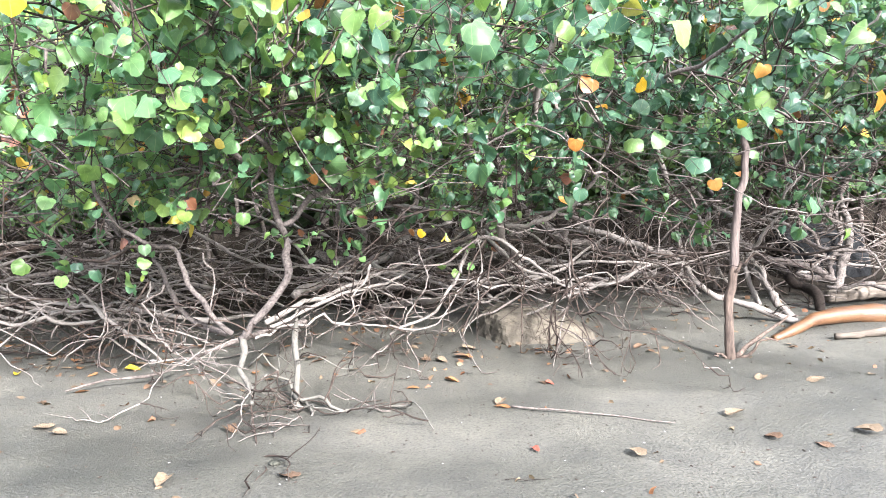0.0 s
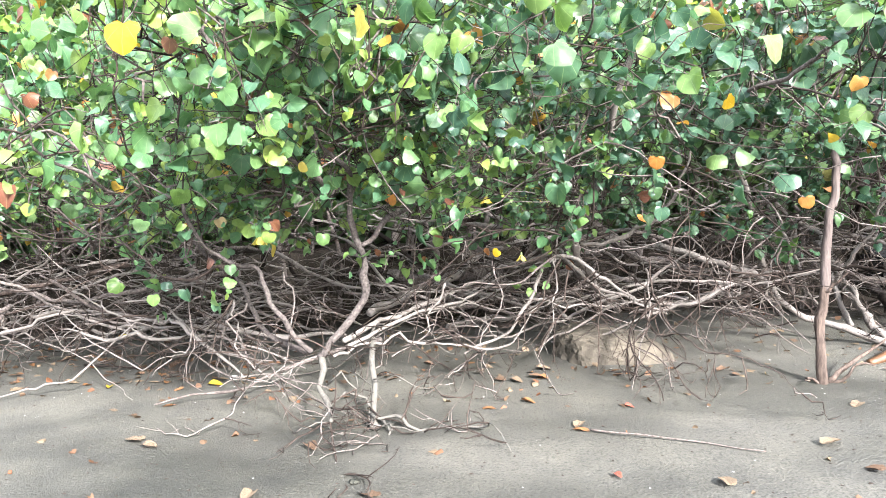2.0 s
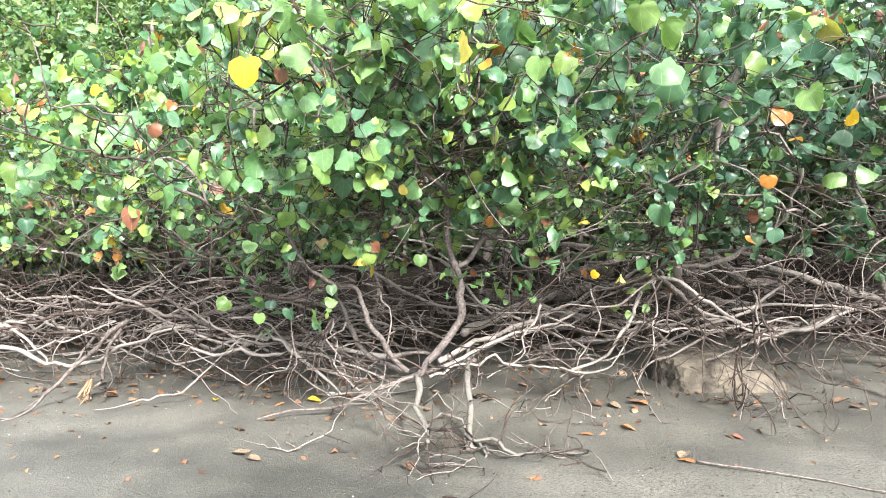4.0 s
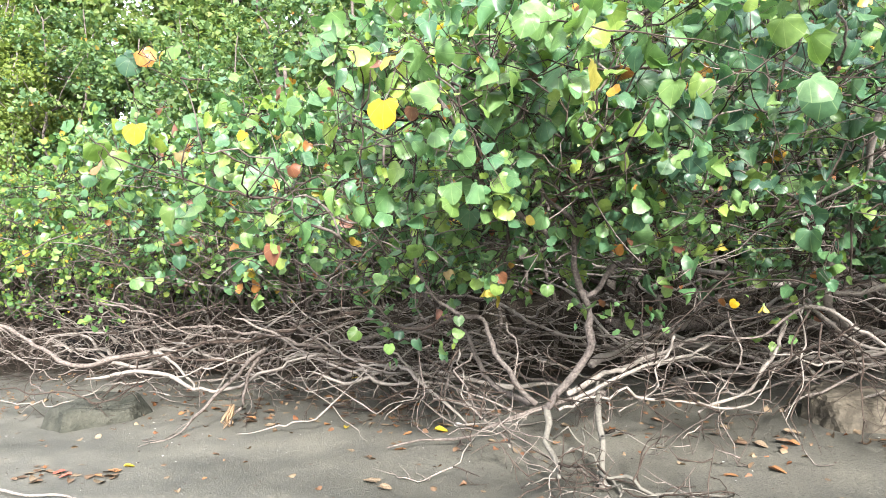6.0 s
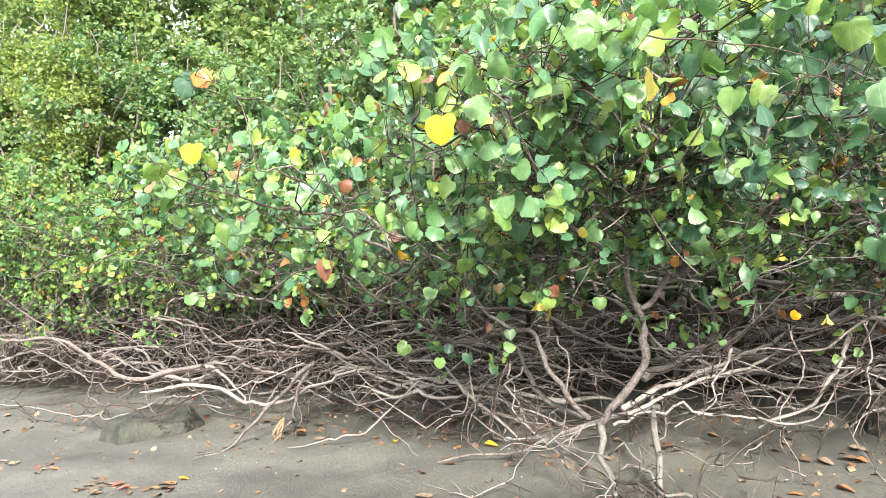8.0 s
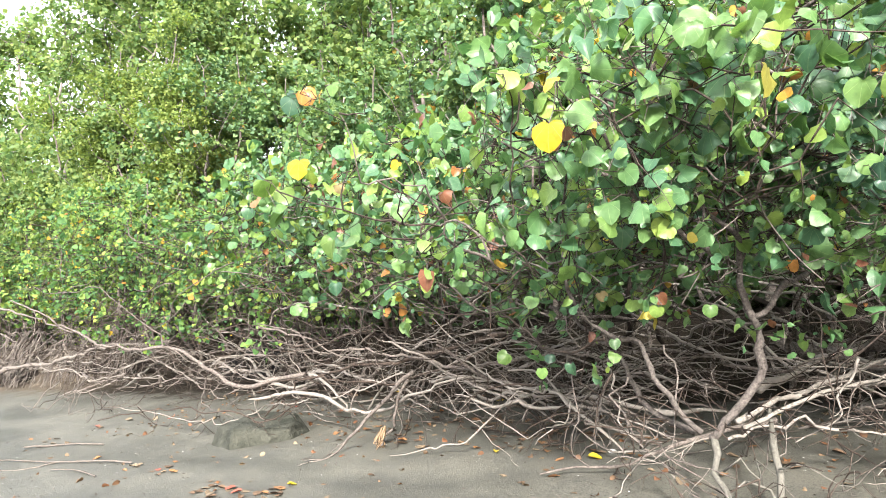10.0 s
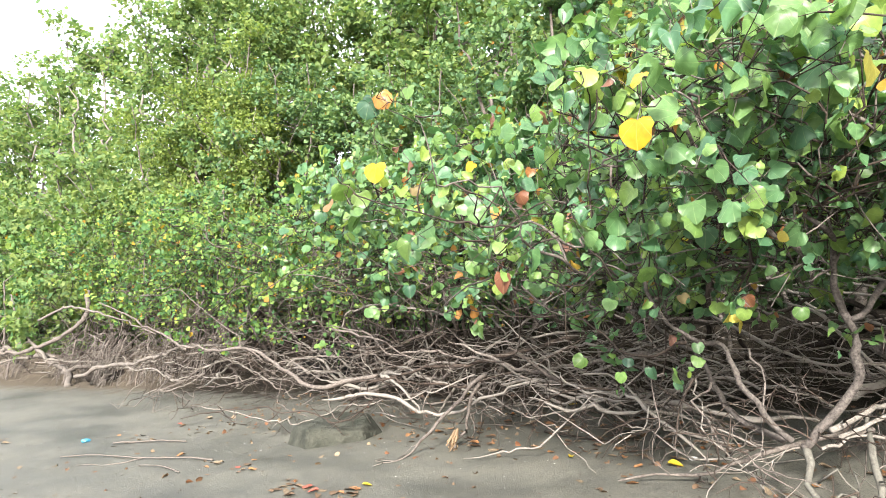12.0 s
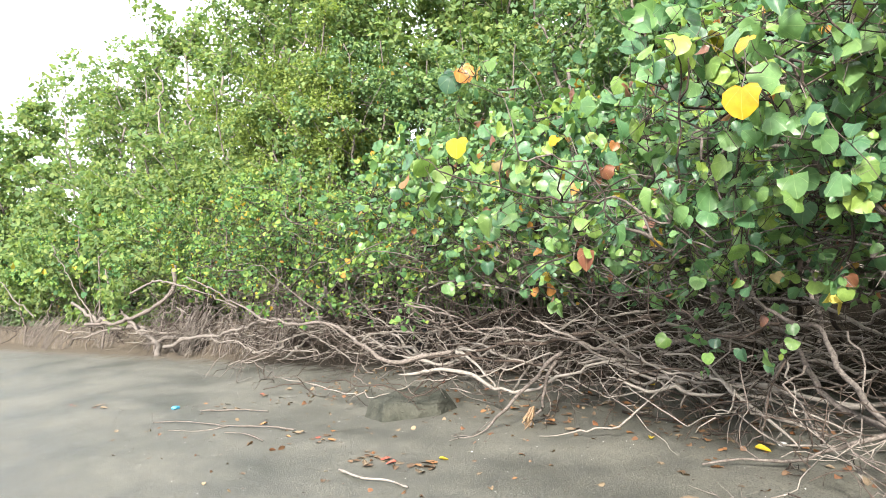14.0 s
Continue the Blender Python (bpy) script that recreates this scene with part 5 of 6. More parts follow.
hung_leaf(main_shrub, (-1.63, 2.68, 2.74), 0.060, "brown")
hung_leaf(main_shrub, (-2.68, 4.40, 1.43), 0.110, "lime")
hung_leaf(main_shrub, (-2.01, 4.30, 1.59), 0.090, "green")
hung_leaf(main_shrub, (-2.35, 4.40, 1.43), 0.080, "green")
hung_leaf(main_shrub, (-1.86, 4.10, 1.84), 0.080, "tan")
hung_leaf(main_shrub, (-1.25, 4.30, 1.75), 0.090, "lime")
hung_leaf(main_shrub, (-0.14, 4.80, 1.65), 0.070, "yellow")
hung_leaf(right_shrub, (2.03, 3.21, 2.29), 0.120, "orange")
hung_leaf(right_shrub, (1.63, 3.51, 2.49), 0.090, "orange")
hung_leaf(right_shrub, (0.77, 4.01, 2.18), 0.090, "orange")
hung_leaf(right_shrub, (0.80, 4.00, 1.89), 0.100, "green")
hung_leaf(right_shrub, (1.22, 3.91, 1.99), 0.110, "green")
hung_leaf(right_shrub, (1.42, 3.81, 2.05), 0.130, "green")
hung_leaf(right_shrub, (2.32, 4.30, 1.85), 0.120, "green")
hung_leaf(right_shrub, (1.50, 3.81, 1.93), 0.080, "orange")
hung_leaf(right_shrub, (2.52, 4.30, 1.66), 0.070, "lime")
hung_leaf(right_shrub, (0.67, 2.91, 2.37), 0.130, "lime")
hung_leaf(main_shrub, (0.12, 2.91, 2.51), 0.140, "green")
hung_leaf(main_shrub, (-0.37, 2.92, 2.56), 0.130, "lime")
hung_leaf(main_shrub, (-0.26, 2.92, 2.56), 0.120, "green")
hung_leaf(right_shrub, (0.98, 2.91, 2.52), 0.140, "green")
hung_leaf(right_shrub, (0.91, 3.21, 2.33), 0.080, "yellow")
# the mass behind
foliage(inner_shrub, (-4.2, 1.6), (5.2, 8.8), (2.4, 5.6), 76, 5, 0.080, 6)
foliage(right_shrub, (0.5, 6.5), (6.2, 9.2), (2.5, 5.6), 76, 5, 0.084, 6)
foliage(left_shrub, (-7.4, -3.2), (4.9, 8.4), (2.1, 3.6), 70, 5, 0.076, 6)
foliage(far_shrub, (-12.2, -6.8), (5.8, 9.0), (1.85, 3.4), 75, 5, 0.050, 10)
foliage(last_shrub, (-46.0, -19.0), (7.4, 10.0), (1.9, 4.2), 70, 5, 0.13, 6, twig=(0.4, 0.8))
foliage(end_shrub, (-19.0, -12.0), (6.8, 9.5), (2.15, 3.9), 70, 5, 0.054, 12)


# low tangle of bare boughs along the bank
def tangle(owner, x0, x1, count, y0, y1, top, pale):
    for _ in range(count):
        x, y = RNG.uniform(x0, x1), RNG.uniform(y0, y1)
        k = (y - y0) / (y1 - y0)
        h = RNG.uniform(0.36 - 0.26 * k, 0.48 + top * k)
        a = RNG.normal(0, 0.5) + (math.pi if RNG.random() < 0.5 else 0)
        length = RNG.uniform(1.0, 3.2)
        dx, dy = math.cos(a) * length, math.sin(a) * length * 0.7
        pts = []
        tilt = RNG.normal(0, 0.30)
        for s in (-0.5, -0.2, 0.1, 0.35, 0.5):
            px, py = x + dx * s, min(max(y + dy * s, 4.6), 9.0)
            pz = ground_z(px, py) + max(h + RNG.normal(0, 0.07) + tilt * s * length, 0.03)
            pts.append((px, py, pz))
        r = RNG.choice((0.006, 0.009, 0.013, 0.018, 0.025), p=(0.18, 0.25, 0.27, 0.19, 0.11))
        thick = r > 0.012
        # bark goes from pale in front to dark behind, painting light and shade by depth
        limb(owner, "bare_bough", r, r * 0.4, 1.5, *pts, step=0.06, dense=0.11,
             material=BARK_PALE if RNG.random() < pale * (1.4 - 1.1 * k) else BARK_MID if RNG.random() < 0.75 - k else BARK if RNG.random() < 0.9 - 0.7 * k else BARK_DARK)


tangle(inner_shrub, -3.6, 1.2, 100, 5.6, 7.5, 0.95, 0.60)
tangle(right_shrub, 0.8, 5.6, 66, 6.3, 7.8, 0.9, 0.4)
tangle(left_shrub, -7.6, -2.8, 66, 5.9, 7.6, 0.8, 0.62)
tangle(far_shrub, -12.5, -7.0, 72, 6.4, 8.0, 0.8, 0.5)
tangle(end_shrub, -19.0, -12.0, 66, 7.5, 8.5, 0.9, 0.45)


def wisps(owner, x0, x1, count, y0, y1, top, low=0.0, pale=0.2):
    """Long thin bare twigs, too many to count, woven through the boughs."""
    for _ in range(count):
        x, y = RNG.uniform(x0, x1), RNG.uniform(y0, y1)
        k = (y - y0) / (y1 - y0)
        p = np.array((x, y, ground_z(x, y) + RNG.uniform(max(low, 0.34 - 0.2 * k), 0.45 + top * (1 if low else 0.25 + 0.75 * k))))
        a = RNG.normal(0, 0.6) + (math.pi if RNG.random() < 0.5 else 0)
        d = np.array((math.cos(a), math.sin(a), RNG.normal(-0.05, 0.3)))
        pts = [p]
        n = RNG.integers(5, 14)
        for i in range(n):
            d = d + RNG.normal(0, 0.24, 3)
            d /= np.linalg.norm(d)
            q = pts[-1] + d * 0.11
            q[2] = max(q[2], ground_z(q[0], q[1]) + 0.015)
            pts.append(q)
            if RNG.random() < 0.12:
                spur(owner, q, RNG.uniform(0.1, 0.35), 0.2, 0.0035)
        r = RNG.uniform(0.003, 0.008)
        twig_acc(owner)[1 if RNG.random() < pale else 2].add(*tube(np.array(pts), r, r * 0.5, 4 if r > 0.0045 else 3))


wisps(inner_shrub, -3.4, 1.4, 80, 5.5, 7.5, 1.05)
wisps(right_shrub, 0.8, 5.8, 80, 5.9, 7.7, 1.0)
wisps(left_shrub, -7.8, -2.8, 85, 5.7, 7.5, 0.9)
wisps(left_shrub, -7.8, -3.0, 150, 5.0, 6.6, 1.5, 0.8, 0.4)
wisps(far_shrub, -12.6, -7.0, 80, 5.8, 7.2, 2.2, 1.0)
wisps(main_shrub, -3.2, 0.6, 90, 3.9, 5.6, 2.1, 1.15, 0.55)
wisps(right_shrub, 0.2, 4.5, 170, 4.8, 6.6, 1.7, 0.9, 0.6)
wisps(end_shrub, -19.0, -12.0, 120, 6.7, 7.8, 2.4, 1.1)
wisps(far_shrub, -12.6, -7.0, 70, 6.2, 7.9, 1.0)
wisps(end_shrub, -19.0, -12.0, 190, 7.2, 8.3, 1.2, 0.0, 0.6)
tangle(last_shrub, -48.0, -19.0, 90, 7.8, 8.8, 0.9, 0.5)
wisps(last_shrub, -48.0, -19.0, 320, 7.4, 8.6, 1.3, 0.0, 0.6)

def root_curtain(owner, x0, x1, count):
    """Fine roots that hang down the face of the eroded bank."""
    for _ in range(count):
        x = RNG.uniform(x0, x1)
        y = edge(x) - RNG.uniform(0.0, 0.35)
        foot = ground_z(x, y - 0.1)
        top = foot + RNG.uniform(0.45, 1.25)
        pts = [(x + RNG.normal(0, 0.12), y + 0.35, top), (x + RNG.normal(0, 0.06), y + 0.08, foot + (top - foot) * 0.6), (x, y - 0.1, foot + RNG.uniform(-0.02, 0.1))]
        r = RNG.uniform(0.006, 0.02)
        twig_acc(owner)[1].add(*tube(wander(smooth_path(pts, 0.1), 1.5, RNG), r, r * 0.5, 4))


root_curtain(end_shrub, -18.5, -12.5, 190)
root_curtain(last_shrub, -34.0, -18.5, 160)

# pale boughs lying low along the front
tangle(left_shrub, -5.2, -2.2, 24, 5.2, 6.3, 0.25, 0.85)

# the torn end of a broken branch
acc = Acc()
for _ in range(16):
    a = np.array((-4.41, 5.14, 0.66)) + RNG.normal(0, 0.02, 3)
    acc.add(*tube(np.array((a, a + (RNG.normal(0, 0.03), RNG.normal(-0.03, 0.03), -0.09), a + (RNG.normal(0, 0.035), RNG.normal(-0.03, 0.025), RNG.uniform(-0.17, -0.10)))), 0.013, 0.004, 4))
part_of(left_shrub, "splintered_end", acc.mesh("splintered_end", SPLINTER), "torn tan splintered wood")

# brittle dead branchlets that spray from the low limbs of the leaning shrub
low = [p for p in HOLDS[main_shrub.name] if p[2] < 1.35 and p[1] < 5.2]
for _ in range(34):
    spray(main_shrub, low[RNG.integers(len(low))], (RNG.normal(0.1, 0.8), RNG.normal(-0.5, 0.3), RNG.normal(0.0, 0.4)), RNG.uniform(0.25, 0.65), RNG.uniform(0.005, 0.008), 0.45, 0.02, 1, 0.10)


def fringe(owner, x0, x1, count, y0, y1, lift, length, pale=0.5):
    """Branchlets that hang from the front of the tangle down to the sand."""
    for _ in range(count):
        x, y = RNG.uniform(x0, x1), RNG.uniform(y0, y1)
        p = (x, y, ground_z(x, y) + RNG.uniform(*lift))
        spray(owner, p, (RNG.normal(0, 0.8), RNG.normal(-0.7, 0.3), RNG.normal(-0.1, 0.25)), RNG.uniform(*length), RNG.uniform(0.005, 0.010), pale, 0.05, 2, 0.2)


fringe(main_shrub, -2.6, 0.3, 13, 4.9, 6.0, (0.25, 0.75), (0.5, 1.1))
fringe(left_shrub, -7.0, -2.6, 9, 5.3, 6.2, (0.2, 0.6), (0.5, 1.2))
fringe(inner_shrub, -2.8, 1.0, 12, 5.8, 6.8, (0.35, 0.9), (0.5, 1.1), 0.4)
fringe(right_shrub, 0.2, 2.1, 22, 4.9, 6.0, (0.5, 1.05), (0.6, 1.2), 0.05)
fringe(right_shrub, 1.4, 4.4, 9, 6.0, 7.0, (0.4, 1.0), (0.5, 1.1), 0.35)
fringe(far_shrub, -12.0, -7.0, 10, 5.9, 7.2, (0.2, 0.9), (0.6, 1.3))

hang_leaves(main_shrub, 150, lambda r: r[0][1])
hang_leaves(right_shrub, 110, lambda r: r[0][1], material=SHADED_LEAF, single=SHADED_LEAF_ONE)
for s in (inner_shrub, left_shrub, far_shrub, end_shrub, last_shrub):
    hang_leaves(s, stalked=False, material=SMALL_LEAF if s in (far_shrub, end_shrub, last_shrub) else LEAF)


# ---- trees behind ----
def tree(name, label, at, height, spread, material, count, size, seed, low=0.25, stems=1, trunk_r=0.09, lean=(0, 0), bark=None, shapes=None):
    """A tapered trunk with limbs, and a crown of leaf sprays with an uneven outline."""
    rng = np.random.default_rng(seed)
    z0 = ground_z(*at)
    ob = thing(name, label, "tree", "trees behind the shore", at=(at[0], at[1], z0))
    tips = []
    for s in range(stems):
        off = rng.normal(0, 0.25, 2) if stems > 1 else np.zeros(2)
        out = rng.normal(0, spread * 0.35, 2) if stems > 1 else np.zeros(2)
        top = np.array((at[0] + off[0] + out[0] + lean[0], at[1] + off[1] + out[1] + lean[1], z0 + height * rng.uniform(0.85, 1.0)))
        foot = np.array((at[0] + off[0], at[1] + off[1], z0 - 0.1))
        path = wander(smooth_path([foot, foot + (top - foot) * 0.4 + rng.normal(0, 0.12, 3), foot + (top - foot) * 0.75 + rng.normal(0, 0.15, 3), top], 0.3), 4.0, rng)
        acc = Acc()
        acc.add(*tube(path, trunk_r, 0.012, 8, 0.06, rng))
        part_of(ob, "trunk", acc.mesh("trunk", bark or BARK))
        for k in range(int(9 + height * 1.6)):
            f = rng.uniform(low, 0.97)
            p = path[int(f * (len(path) - 1))]
            a = rng.uniform(0, 6.283)
            reach = spread * (1.05 - 0.75 * f) * rng.uniform(0.5, 1.15)
            q = p + np.array((math.cos(a) * reach, math.sin(a) * reach, reach * rng.uniform(0.25, 0.9)))
            lp = wander(smooth_path([p, p + (q - p) * 0.5 + np.array((0, 0, -0.1 * reach)), q], 0.25), 3.0, rng)
            acc = Acc()
            acc.add(*tube(lp, max(0.012, trunk_r * 0.35 * (1 - f * 0.6)), 0.006, 5))
            part_of(ob, "limb", acc.mesh("limb", bark or BARK))
            tips += [lp[i] for i in range(len(lp) // 3, len(lp))]
        tips += [path[i] for i in range(int(len(path) * 0.8), len(path))]
    tips = np.array(tips)
    per = max(1, int(count * 0.62) // 32)
    weight = rng.random(len(tips)) ** 3
    c = tips[rng.choice(len(tips), per, p=weight / weight.sum())] + rng.normal(0, 1, (per, 3)) * np.array((0.22, 0.22, 0.16)) * (0.6 + spread * 0.2)
    size = size * 1.25
    pos = (c[:, None, :] + rng.normal(0, 0.07 + size * 0.6, (per, 32, 3)) * (1, 1, 0.7)).reshape(-1, 3)
    n = len(pos)
    out = pos - np.array((at[0], at[1], z0 + height * 0.5))
    out /= np.linalg.norm(out, axis=1)[:, None] + 1e-6
    tip = rng.normal(0, 0.7, (n, 3)) + np.array((0, 0, -0.35)) + out * 0.4
    face = out * 0.5 + rng.normal(0, 0.6, (n, 3)) + np.array((0, 0, 0.6))
    acc = Acc()
    strew(acc, shapes or SIMPLES, pos, tip, face, size * rng.uniform(0.6, 1.3, n), rng)
    part_of(ob, "crown", acc.mesh("crown", material), kind="stuff")
    return ob


FINE = "slender tree with fine yellow-green leaves and pale stem"
WOODY = "green shore tree behind the bushes"
BUSHY = "bushy green tree with broad leaves behind the shrubs"
tree("fine_leaved_tree", FINE, (-15.0, 9.7), 7.6, 2.3, FINE_LEAF, 40000, 0.066, 11, 0.08, 3, 0.05)
tree("fine_leaved_tree", FINE, (-17.6, 9.9), 7.0, 2.3, FINE_LEAF, 22000, 0.075, 12, 0.08, 3, 0.06)
tree("fine_leaved_tree", FINE, (-13.2, 9.2), 6.4, 1.5, FINE_LEAF, 8000, 0.064, 61, 0.45, 1, 0.045, bark=BARK_PALE)
tree("shore_tree", BUSHY, (-8.6, 9.3), 4.6, 1.5, BUSH_LEAF, 6000, 0.058, 62, 0.4, 1, 0.04, bark=BARK_PALE, shapes=PLAIN_HEARTS)
tree("shore_tree", BUSHY, (-12.0, 10.2), 6.6, 2.4, BUSH_LEAF, 26000, 0.060, 63, 0.05, 4, 0.05, shapes=PLAIN_HEARTS)
tree("shore_tree", BUSHY, (-9.4, 10.4), 6.2, 2.3, BUSH_LEAF, 24000, 0.060, 64, 0.05, 4, 0.05, shapes=PLAIN_HEARTS)
tree("shore_tree", BUSHY, (-6.6, 10.2), 6.2, 2.3, BUSH_LEAF, 20000, 0.062, 13, 0.05, 4, 0.06, shapes=PLAIN_HEARTS)
tree("shore_tree", BUSHY, (-3.6, 11.2), 7.5, 2.5, BUSH_LEAF, 13000, 0.080, 14, 0.05, 3, 0.08, shapes=PLAIN_HEARTS)
tree("shore_tree", WOODY, (-15.8, 10.6), 10.2, 3.2, FAR_LEAF, 46000, 0.095, 15, 0.08, 3, 0.08, bark=BARK_PALE)
tree("shore_tree", WOODY, (-19.5, 10.6), 11.8, 3.4, FAR_LEAF, 28000, 0.11, 16, 0.1, 3, 0.09, bark=BARK_PALE)
tree("shore_tree", WOODY, (-24.0, 11.0), 12.0, 3.6, FAR_LEAF, 15000, 0.14, 17, 0.1, 3, 0.09, bark=BARK_PALE)
tree("shore_tree", WOODY, (-29.5, 11.0), 13.0, 3.8, FAR_LEAF, 13000, 0.16, 24, 0.1, 3, 0.09, bark=BARK_PALE)
tree("shore_tree", WOODY, (-36.0, 11.0), 12.5, 4.0, FAR_LEAF, 12000, 0.19, 27, 0.08, 3, 0.09, bark=BARK_PALE)
tree("shore_tree", WOODY, (-17.8, 12.6), 12.4, 3.4, FAR_LEAF, 24000, 0.13, 51, 0.2, 3, 0.09, bark=BARK_PALE)
tree("shore_tree", WOODY, (-21.6, 12.4), 12.0, 3.4, FAR_LEAF, 12000, 0.14, 52, 0.2, 3, 0.09, bark=BARK_PALE)
tree("shore_tree", WOODY, (-32.0, 12.6), 13.5, 3.6, FAR_LEAF, 11000, 0.17, 53, 0.2, 3, 0.09, bark=BARK_PALE)
tree("shore_tree", WOODY, (-4.6, 9.9), 6.0, 2.4, BUSH_LEAF, 13000, 0.068, 54, 0.2, 3, 0.07, shapes=PLAIN_HEARTS)
tree("shore_tree", WOODY, (-10.6, 13.0), 9.6, 3.0, FAR_LEAF, 20000, 0.14, 71, 0.15, 3, 0.08)
tree("shore_tree", WOODY, (-14.2, 13.0), 9.8, 3.0, FAR_LEAF, 20000, 0.14, 72, 0.15, 3, 0.08)
tree("shore_tree", WOODY, (-1.9, 10.4), 7.2, 2.6, FAR_LEAF, 10000, 0.13, 55, 0.2, 3, 0.07)
tree("shore_tree", WOODY, (1.4, 10.5), 7.2, 2.6, FAR_LEAF, 10000, 0.13, 56, 0.2, 3, 0.07)
tree("shore_tree", WOODY, (-20.5, 9.6), 5.0, 2.4, FAR_LEAF, 16000, 0.12, 18, 0.03, 3, 0.06)
tree("shore_tree", WOODY, (-26.5, 9.8), 5.6, 2.8, FAR_LEAF, 16000, 0.14, 19, 0.03, 3, 0.06)
tree("shore_tree", WOODY, (-33.5, 10.0), 6.5, 3.2, FAR_LEAF, 16000, 0.17, 20, 0.03, 3, 0.07)
tree("shore_tree", WOODY, (-44.0, 10.8), 15.0, 3.8, FAR_LEAF, 16000, 0.24, 25, 0.03, 3, 0.08)
tree("shore_tree", WOODY, (-58.0, 11.5), 13.0, 4.2, FAR_LEAF, 14000, 0.30, 26, 0.03, 3, 0.1)
tree("shore_tree", WOODY, (-0.5, 11.4), 8.0, 2.6, FAR_LEAF, 9000, 0.16, 21, 0.05, 3, 0.08)
tree("shore_tree", WOODY, (3.0, 11.6), 8.0, 2.8, FAR_LEAF, 9000, 0.16, 22, 0.05, 3, 0.08)
tree("shore_tree", WOODY, (6.8, 11.2), 8.0, 2.8, FAR_LEAF, 9000, 0.16, 23, 0.05, 3, 0.08)
DARK = "tall dark forest tree far behind the shore"
for i, (x, y, h) in enumerate(((-13, 20, 16), (-19, 21, 13.5), (-8, 17, 12.5), (-26, 22, 9.5), (-3, 16, 11.5), (2, 16, 11.5), (7.5, 15.5, 11.5))):
    tree("forest_tree", DARK, (x, y), h, 3.4, HILL_LEAF, 15000, 0.27, 40 + i, 0.05, 3, 0.18)


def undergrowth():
    """Low bushes under the trees, shade put into their greens, far too many leaves to count."""
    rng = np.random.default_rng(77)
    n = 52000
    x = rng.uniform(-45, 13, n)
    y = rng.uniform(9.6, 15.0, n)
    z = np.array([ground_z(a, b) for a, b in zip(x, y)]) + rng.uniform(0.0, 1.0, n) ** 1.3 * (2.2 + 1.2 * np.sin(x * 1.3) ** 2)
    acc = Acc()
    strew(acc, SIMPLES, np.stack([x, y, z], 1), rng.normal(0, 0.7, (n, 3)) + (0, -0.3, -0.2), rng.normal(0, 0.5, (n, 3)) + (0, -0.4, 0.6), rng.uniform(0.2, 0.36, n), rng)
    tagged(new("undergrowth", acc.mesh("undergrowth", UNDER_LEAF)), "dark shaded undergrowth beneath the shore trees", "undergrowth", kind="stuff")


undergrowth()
finish_twigs()


# ---- fallen leaves and small finds on the sand ----
def fallen_meshes(material):
    out = []
    for s in range(4):
        v, f = heart_leaf(20 + s, 0.62, -0.5 - 0.3 * s, 0.10 * s, 0.10 * s)
        v = v.copy()
        v[:, 2] = v[:, 2] * 0.6 + 0.03 * np.sin(v[:, 1] * 5 + s)
        v[:, 2] -= v[:, 2].min()
        acc = Acc()
        acc.add(v, f)
        out.append(acc.mesh("fallen_leaf", material))
    return out


FALLEN = {"yellow": fallen_meshes(YELLOW_LEAF), "orange": fallen_meshes(ORANGE_LEAF), "brown": fallen_meshes(BROWN_LEAF), "tan": fallen_meshes(TAN_LEAF), "red": fallen_meshes(RED_LEAF)}
LITTER = {"yellow": "yellow fallen leaf lying on sand", "orange": "curled orange fallen leaf on sand", "brown": "dry curled brown leaf on sand", "tan": "faded tan dead leaf on sand", "red": "small red fallen leaf on sand"}


def fallen(x, y, size, colour):
    ob = new("fallen_leaf", FALLEN[colour][RNG.integers(4)])
    ob.matrix_world = pose(x, y, ground_z(x, y) + 0.002, RNG.normal(2, 5), RNG.normal(0, 5), RNG.uniform(0, 360)) @ Matrix.Scale(size, 4)
    tagged(ob, LITTER[colour], "leaf", "fallen leaves")


for x, y, s, c in ((0.34, 4.25, 0.10, "orange"), (0.38, 4.33, 0.09, "tan"), (-0.74, 3.39, 0.13, "brown"), (-1.37, 3.41, 0.11, "tan"), (-2.32, 4.07, 0.11, "tan"), (0.03, 4.77, 0.10, "orange"),
                   (1.68, 3.97, 0.12, "tan"), (2.01, 3.54, 0.10, "brown"), (1.01, 3.47, 0.10, "tan"), (0.17, 5.48, 0.14, "tan"), (-1.27, 4.03, 0.11, "brown"), (2.41, 4.48, 0.12, "tan"),
                   (2.16, 4.61, 0.10, "tan"), (0.70, 4.62, 0.06, "red"), (0.48, 3.62, 0.06, "red"), (1.80, 3.65, 0.09, "brown"), (2.32, 3.64, 0.13, "tan"), (-2.42, 5.24, 0.11, "yellow"),
                   (-2.38, 4.14, 0.12, "tan"), (-3.33, 6.33, 0.16, "orange"), (-5.03, 3.94, 0.10, "red"), (-5.26, 3.78, 0.12, "brown"), (-4.49, 3.92, 0.12, "brown"), (-4.55, 4.00, 0.12, "orange")):
    fallen(x, y, s, c)
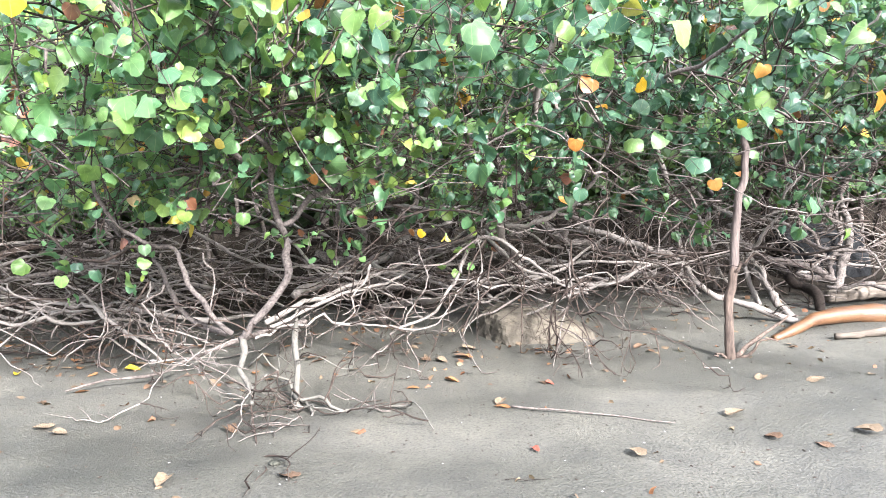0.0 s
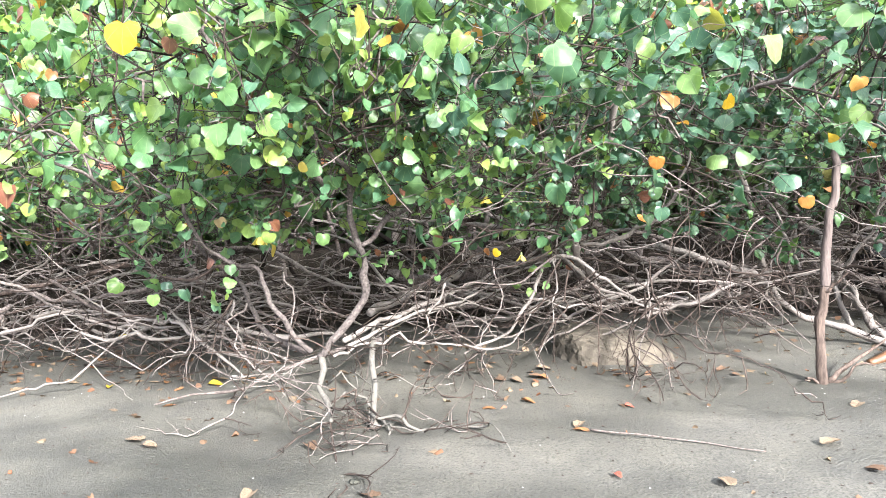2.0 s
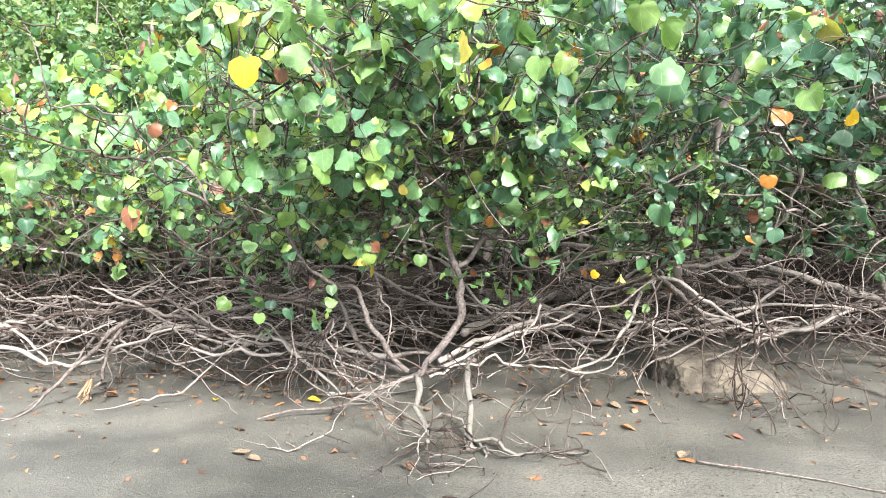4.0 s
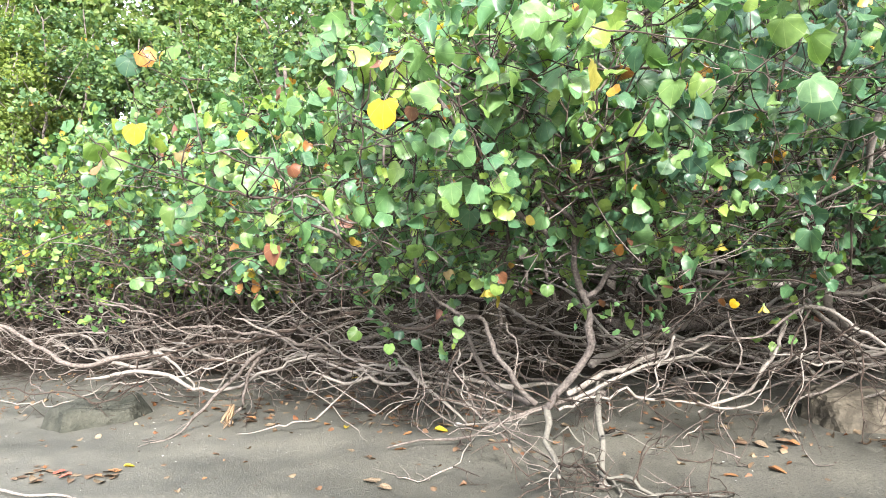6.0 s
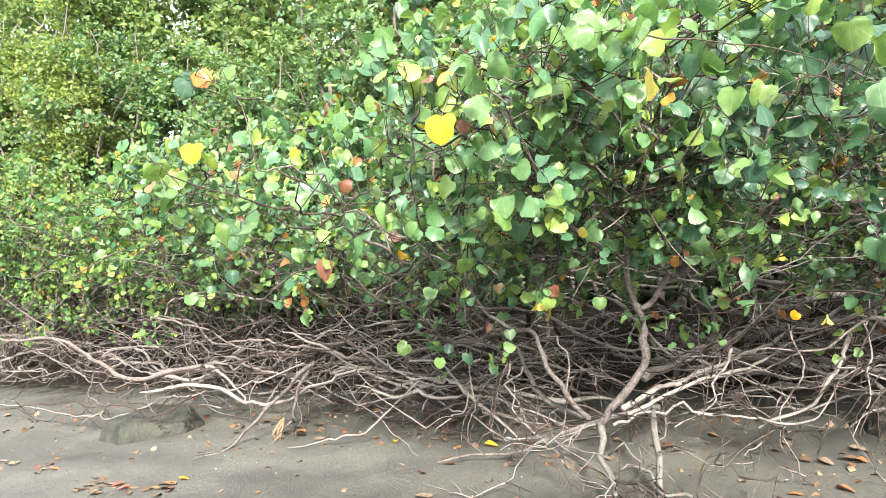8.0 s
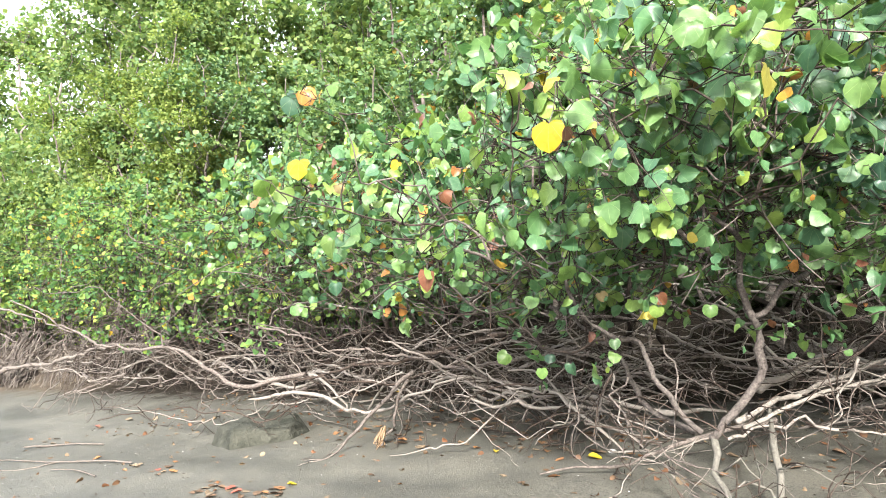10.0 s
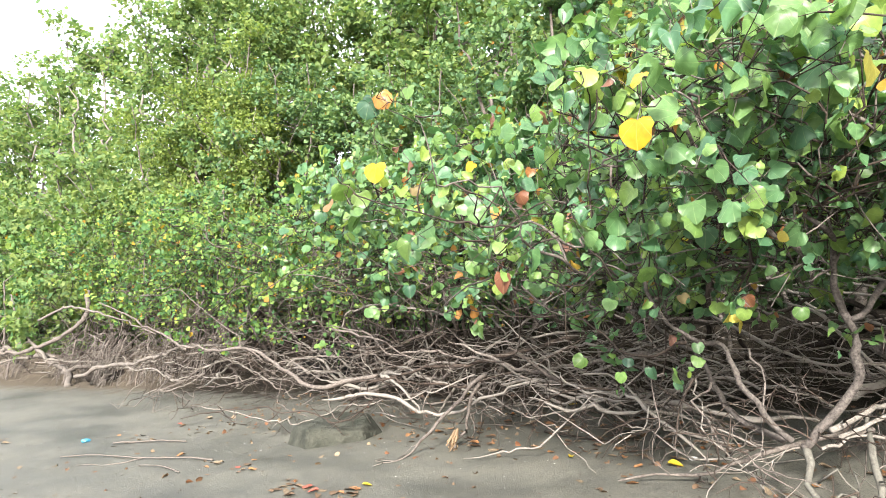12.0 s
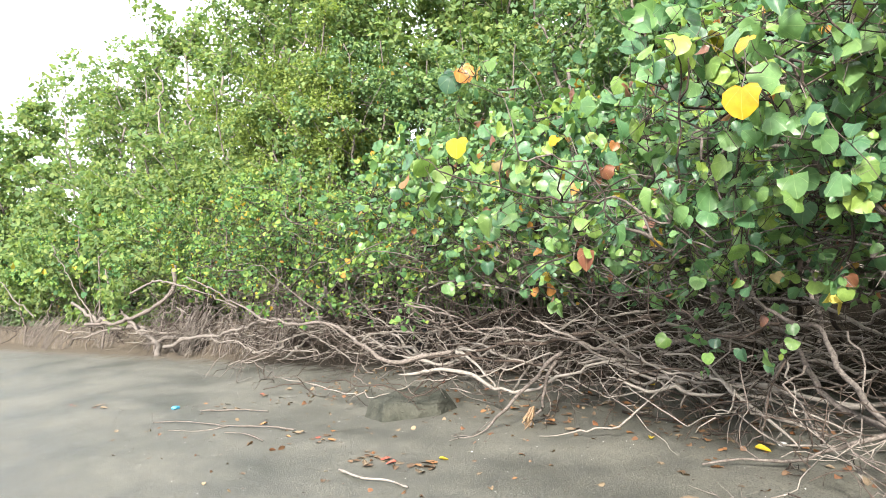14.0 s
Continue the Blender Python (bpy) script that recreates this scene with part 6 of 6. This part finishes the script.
for x0, y0, spread_x, count in ((-6.4, 4.12, 0.35, 12), (-5.15, 3.86, 0.22, 12), (-4.5, 3.96, 0.25, 9), (-9.2, 4.45, 0.5, 9), (-12.0, 3.8, 0.5, 8), (-3.5, 6.1, 0.5, 16), (-4.6, 5.7, 0.5, 10), (-3.6, 5.9, 0.4, 9), (0.2, 5.4, 0.3, 9), (1.3, 5.3, 0.3, 6),
                               (-2.7, 5.4, 0.3, 14), (-2.5, 5.85, 0.35, 14), (-3.1, 5.75, 0.3, 12), (-3.9, 6.2, 0.4, 12), (-2.2, 6.3, 0.4, 12), (-1.1, 5.4, 0.3, 8), (-4.3, 5.3, 0.3, 6), (-1.6, 4.9, 0.3, 6)):
    for _ in range(count):
        fallen(x0 + RNG.normal(0, spread_x), y0 + RNG.normal(0, 0.10), RNG.uniform(0.05, 0.11), RNG.choice(("orange", "brown", "tan", "red"), p=(0.16, 0.48, 0.32, 0.04)))
for _ in range(170):
    x = RNG.uniform(-9.5, 3.2)
    y = RNG.uniform(2.6, 7.6) if RNG.random() < 0.25 else RNG.normal(6.0, 0.8)
    y = min(y, edge(x) - 0.2)
    fallen(x, y, RNG.uniform(0.035, 0.095), RNG.choice(("orange", "brown", "tan", "yellow", "red"), p=(0.12, 0.43, 0.39, 0.03, 0.03)))


def leaf_scraps():
    """Torn and curled scraps of dead leaves under the branches, too many to count."""
    rng = np.random.default_rng(91)
    n = 620
    x = rng.uniform(-9.0, 3.6, n)
    y = np.where(rng.random(n) < 0.72, rng.normal(6.1, 0.7, n), rng.uniform(2.6, 6.0, n))
    y = np.minimum(y, [edge(a) - 0.15 for a in x])
    pos = np.array([(a, b, ground_z(a, b) + 0.006) for a, b in zip(x, y)])
    tip = rng.normal(0, 1, (n, 3)) * (1, 1, 0.16)
    acc = Acc()
    strew(acc, HEARTS, pos, tip, rng.normal(0, 0.6, (n, 3)) + (0, 0, 1), rng.uniform(0.02, 0.06, n), rng)
    tagged(new("leaf_litter", acc.mesh("leaf_litter", SCRAP_LEAF)), "torn brown and orange leaf litter on sand", "leaf litter", kind="stuff")


leaf_scraps()


def debris(name, material, label, count, sizes):
    """Crumbs of bark, seeds and grit too small to count."""
    acc = Acc()
    for _ in range(count):
        x = RNG.uniform(-11, 3.5)
        y = RNG.uniform(2.2, 7.6)
        s = RNG.uniform(*sizes)
        v = np.array(((1, 0, 0), (-1, 0, 0), (0, 1, 0), (0, -1, 0), (0, 0, 1), (0, 0, -1))) * np.array((s * RNG.uniform(0.7, 2.5), s, s * 0.7))
        a = RNG.uniform(0, 6.28)
        v = v @ np.array(((math.cos(a), math.sin(a), 0), (-math.sin(a), math.cos(a), 0), (0, 0, 1))) + np.array((x, y, ground_z(x, y) + s * 0.3))
        acc.add(v, np.array(((0, 2, 4), (2, 1, 4), (1, 3, 4), (3, 0, 4), (2, 0, 5), (1, 2, 5), (3, 1, 5), (0, 3, 5))))
    tagged(new(name, acc.mesh(name, material, False)), label, "debris", kind="stuff")


debris("beach_debris", TWIG, "scattered dark crumbs of bark and grit on sand", 2600, (0.002, 0.008))
debris("shell_grit", SHELL, "scattered pale specks of shell and grit on sand", 420, (0.002, 0.006))


def pebble(name, x, y, s, material, label, category):
    bm = bmesh.new()
    bmesh.ops.create_icosphere(bm, subdivisions=2, radius=s)
    for vtx in bm.verts:
        vtx.co.z *= 0.55
        vtx.co *= 1 + 0.25 * noise.noise(vtx.co / s + Vector((x, y, 0)))
    me = bpy.data.meshes.new(name)
    bm.to_mesh(me)
    bm.free()
    me.materials.append(material)
    ob = new(name, me)
    ob.location = (x, y, ground_z(x, y) + s * 0.3)
    tagged(ob, label, category)


pebble("shell", -2.30, 5.42, 0.035, SHELL, "small white shell beside a fallen branch", "shell")
pebble("bottle_cap", -9.87, 4.21, 0.055, BLUE, "scrap of blue plastic on sand", "litter")
pebble("pebble", -0.87, 3.55, 0.03, ROCK_GREY, "pale flat pebble on sand", "pebble")
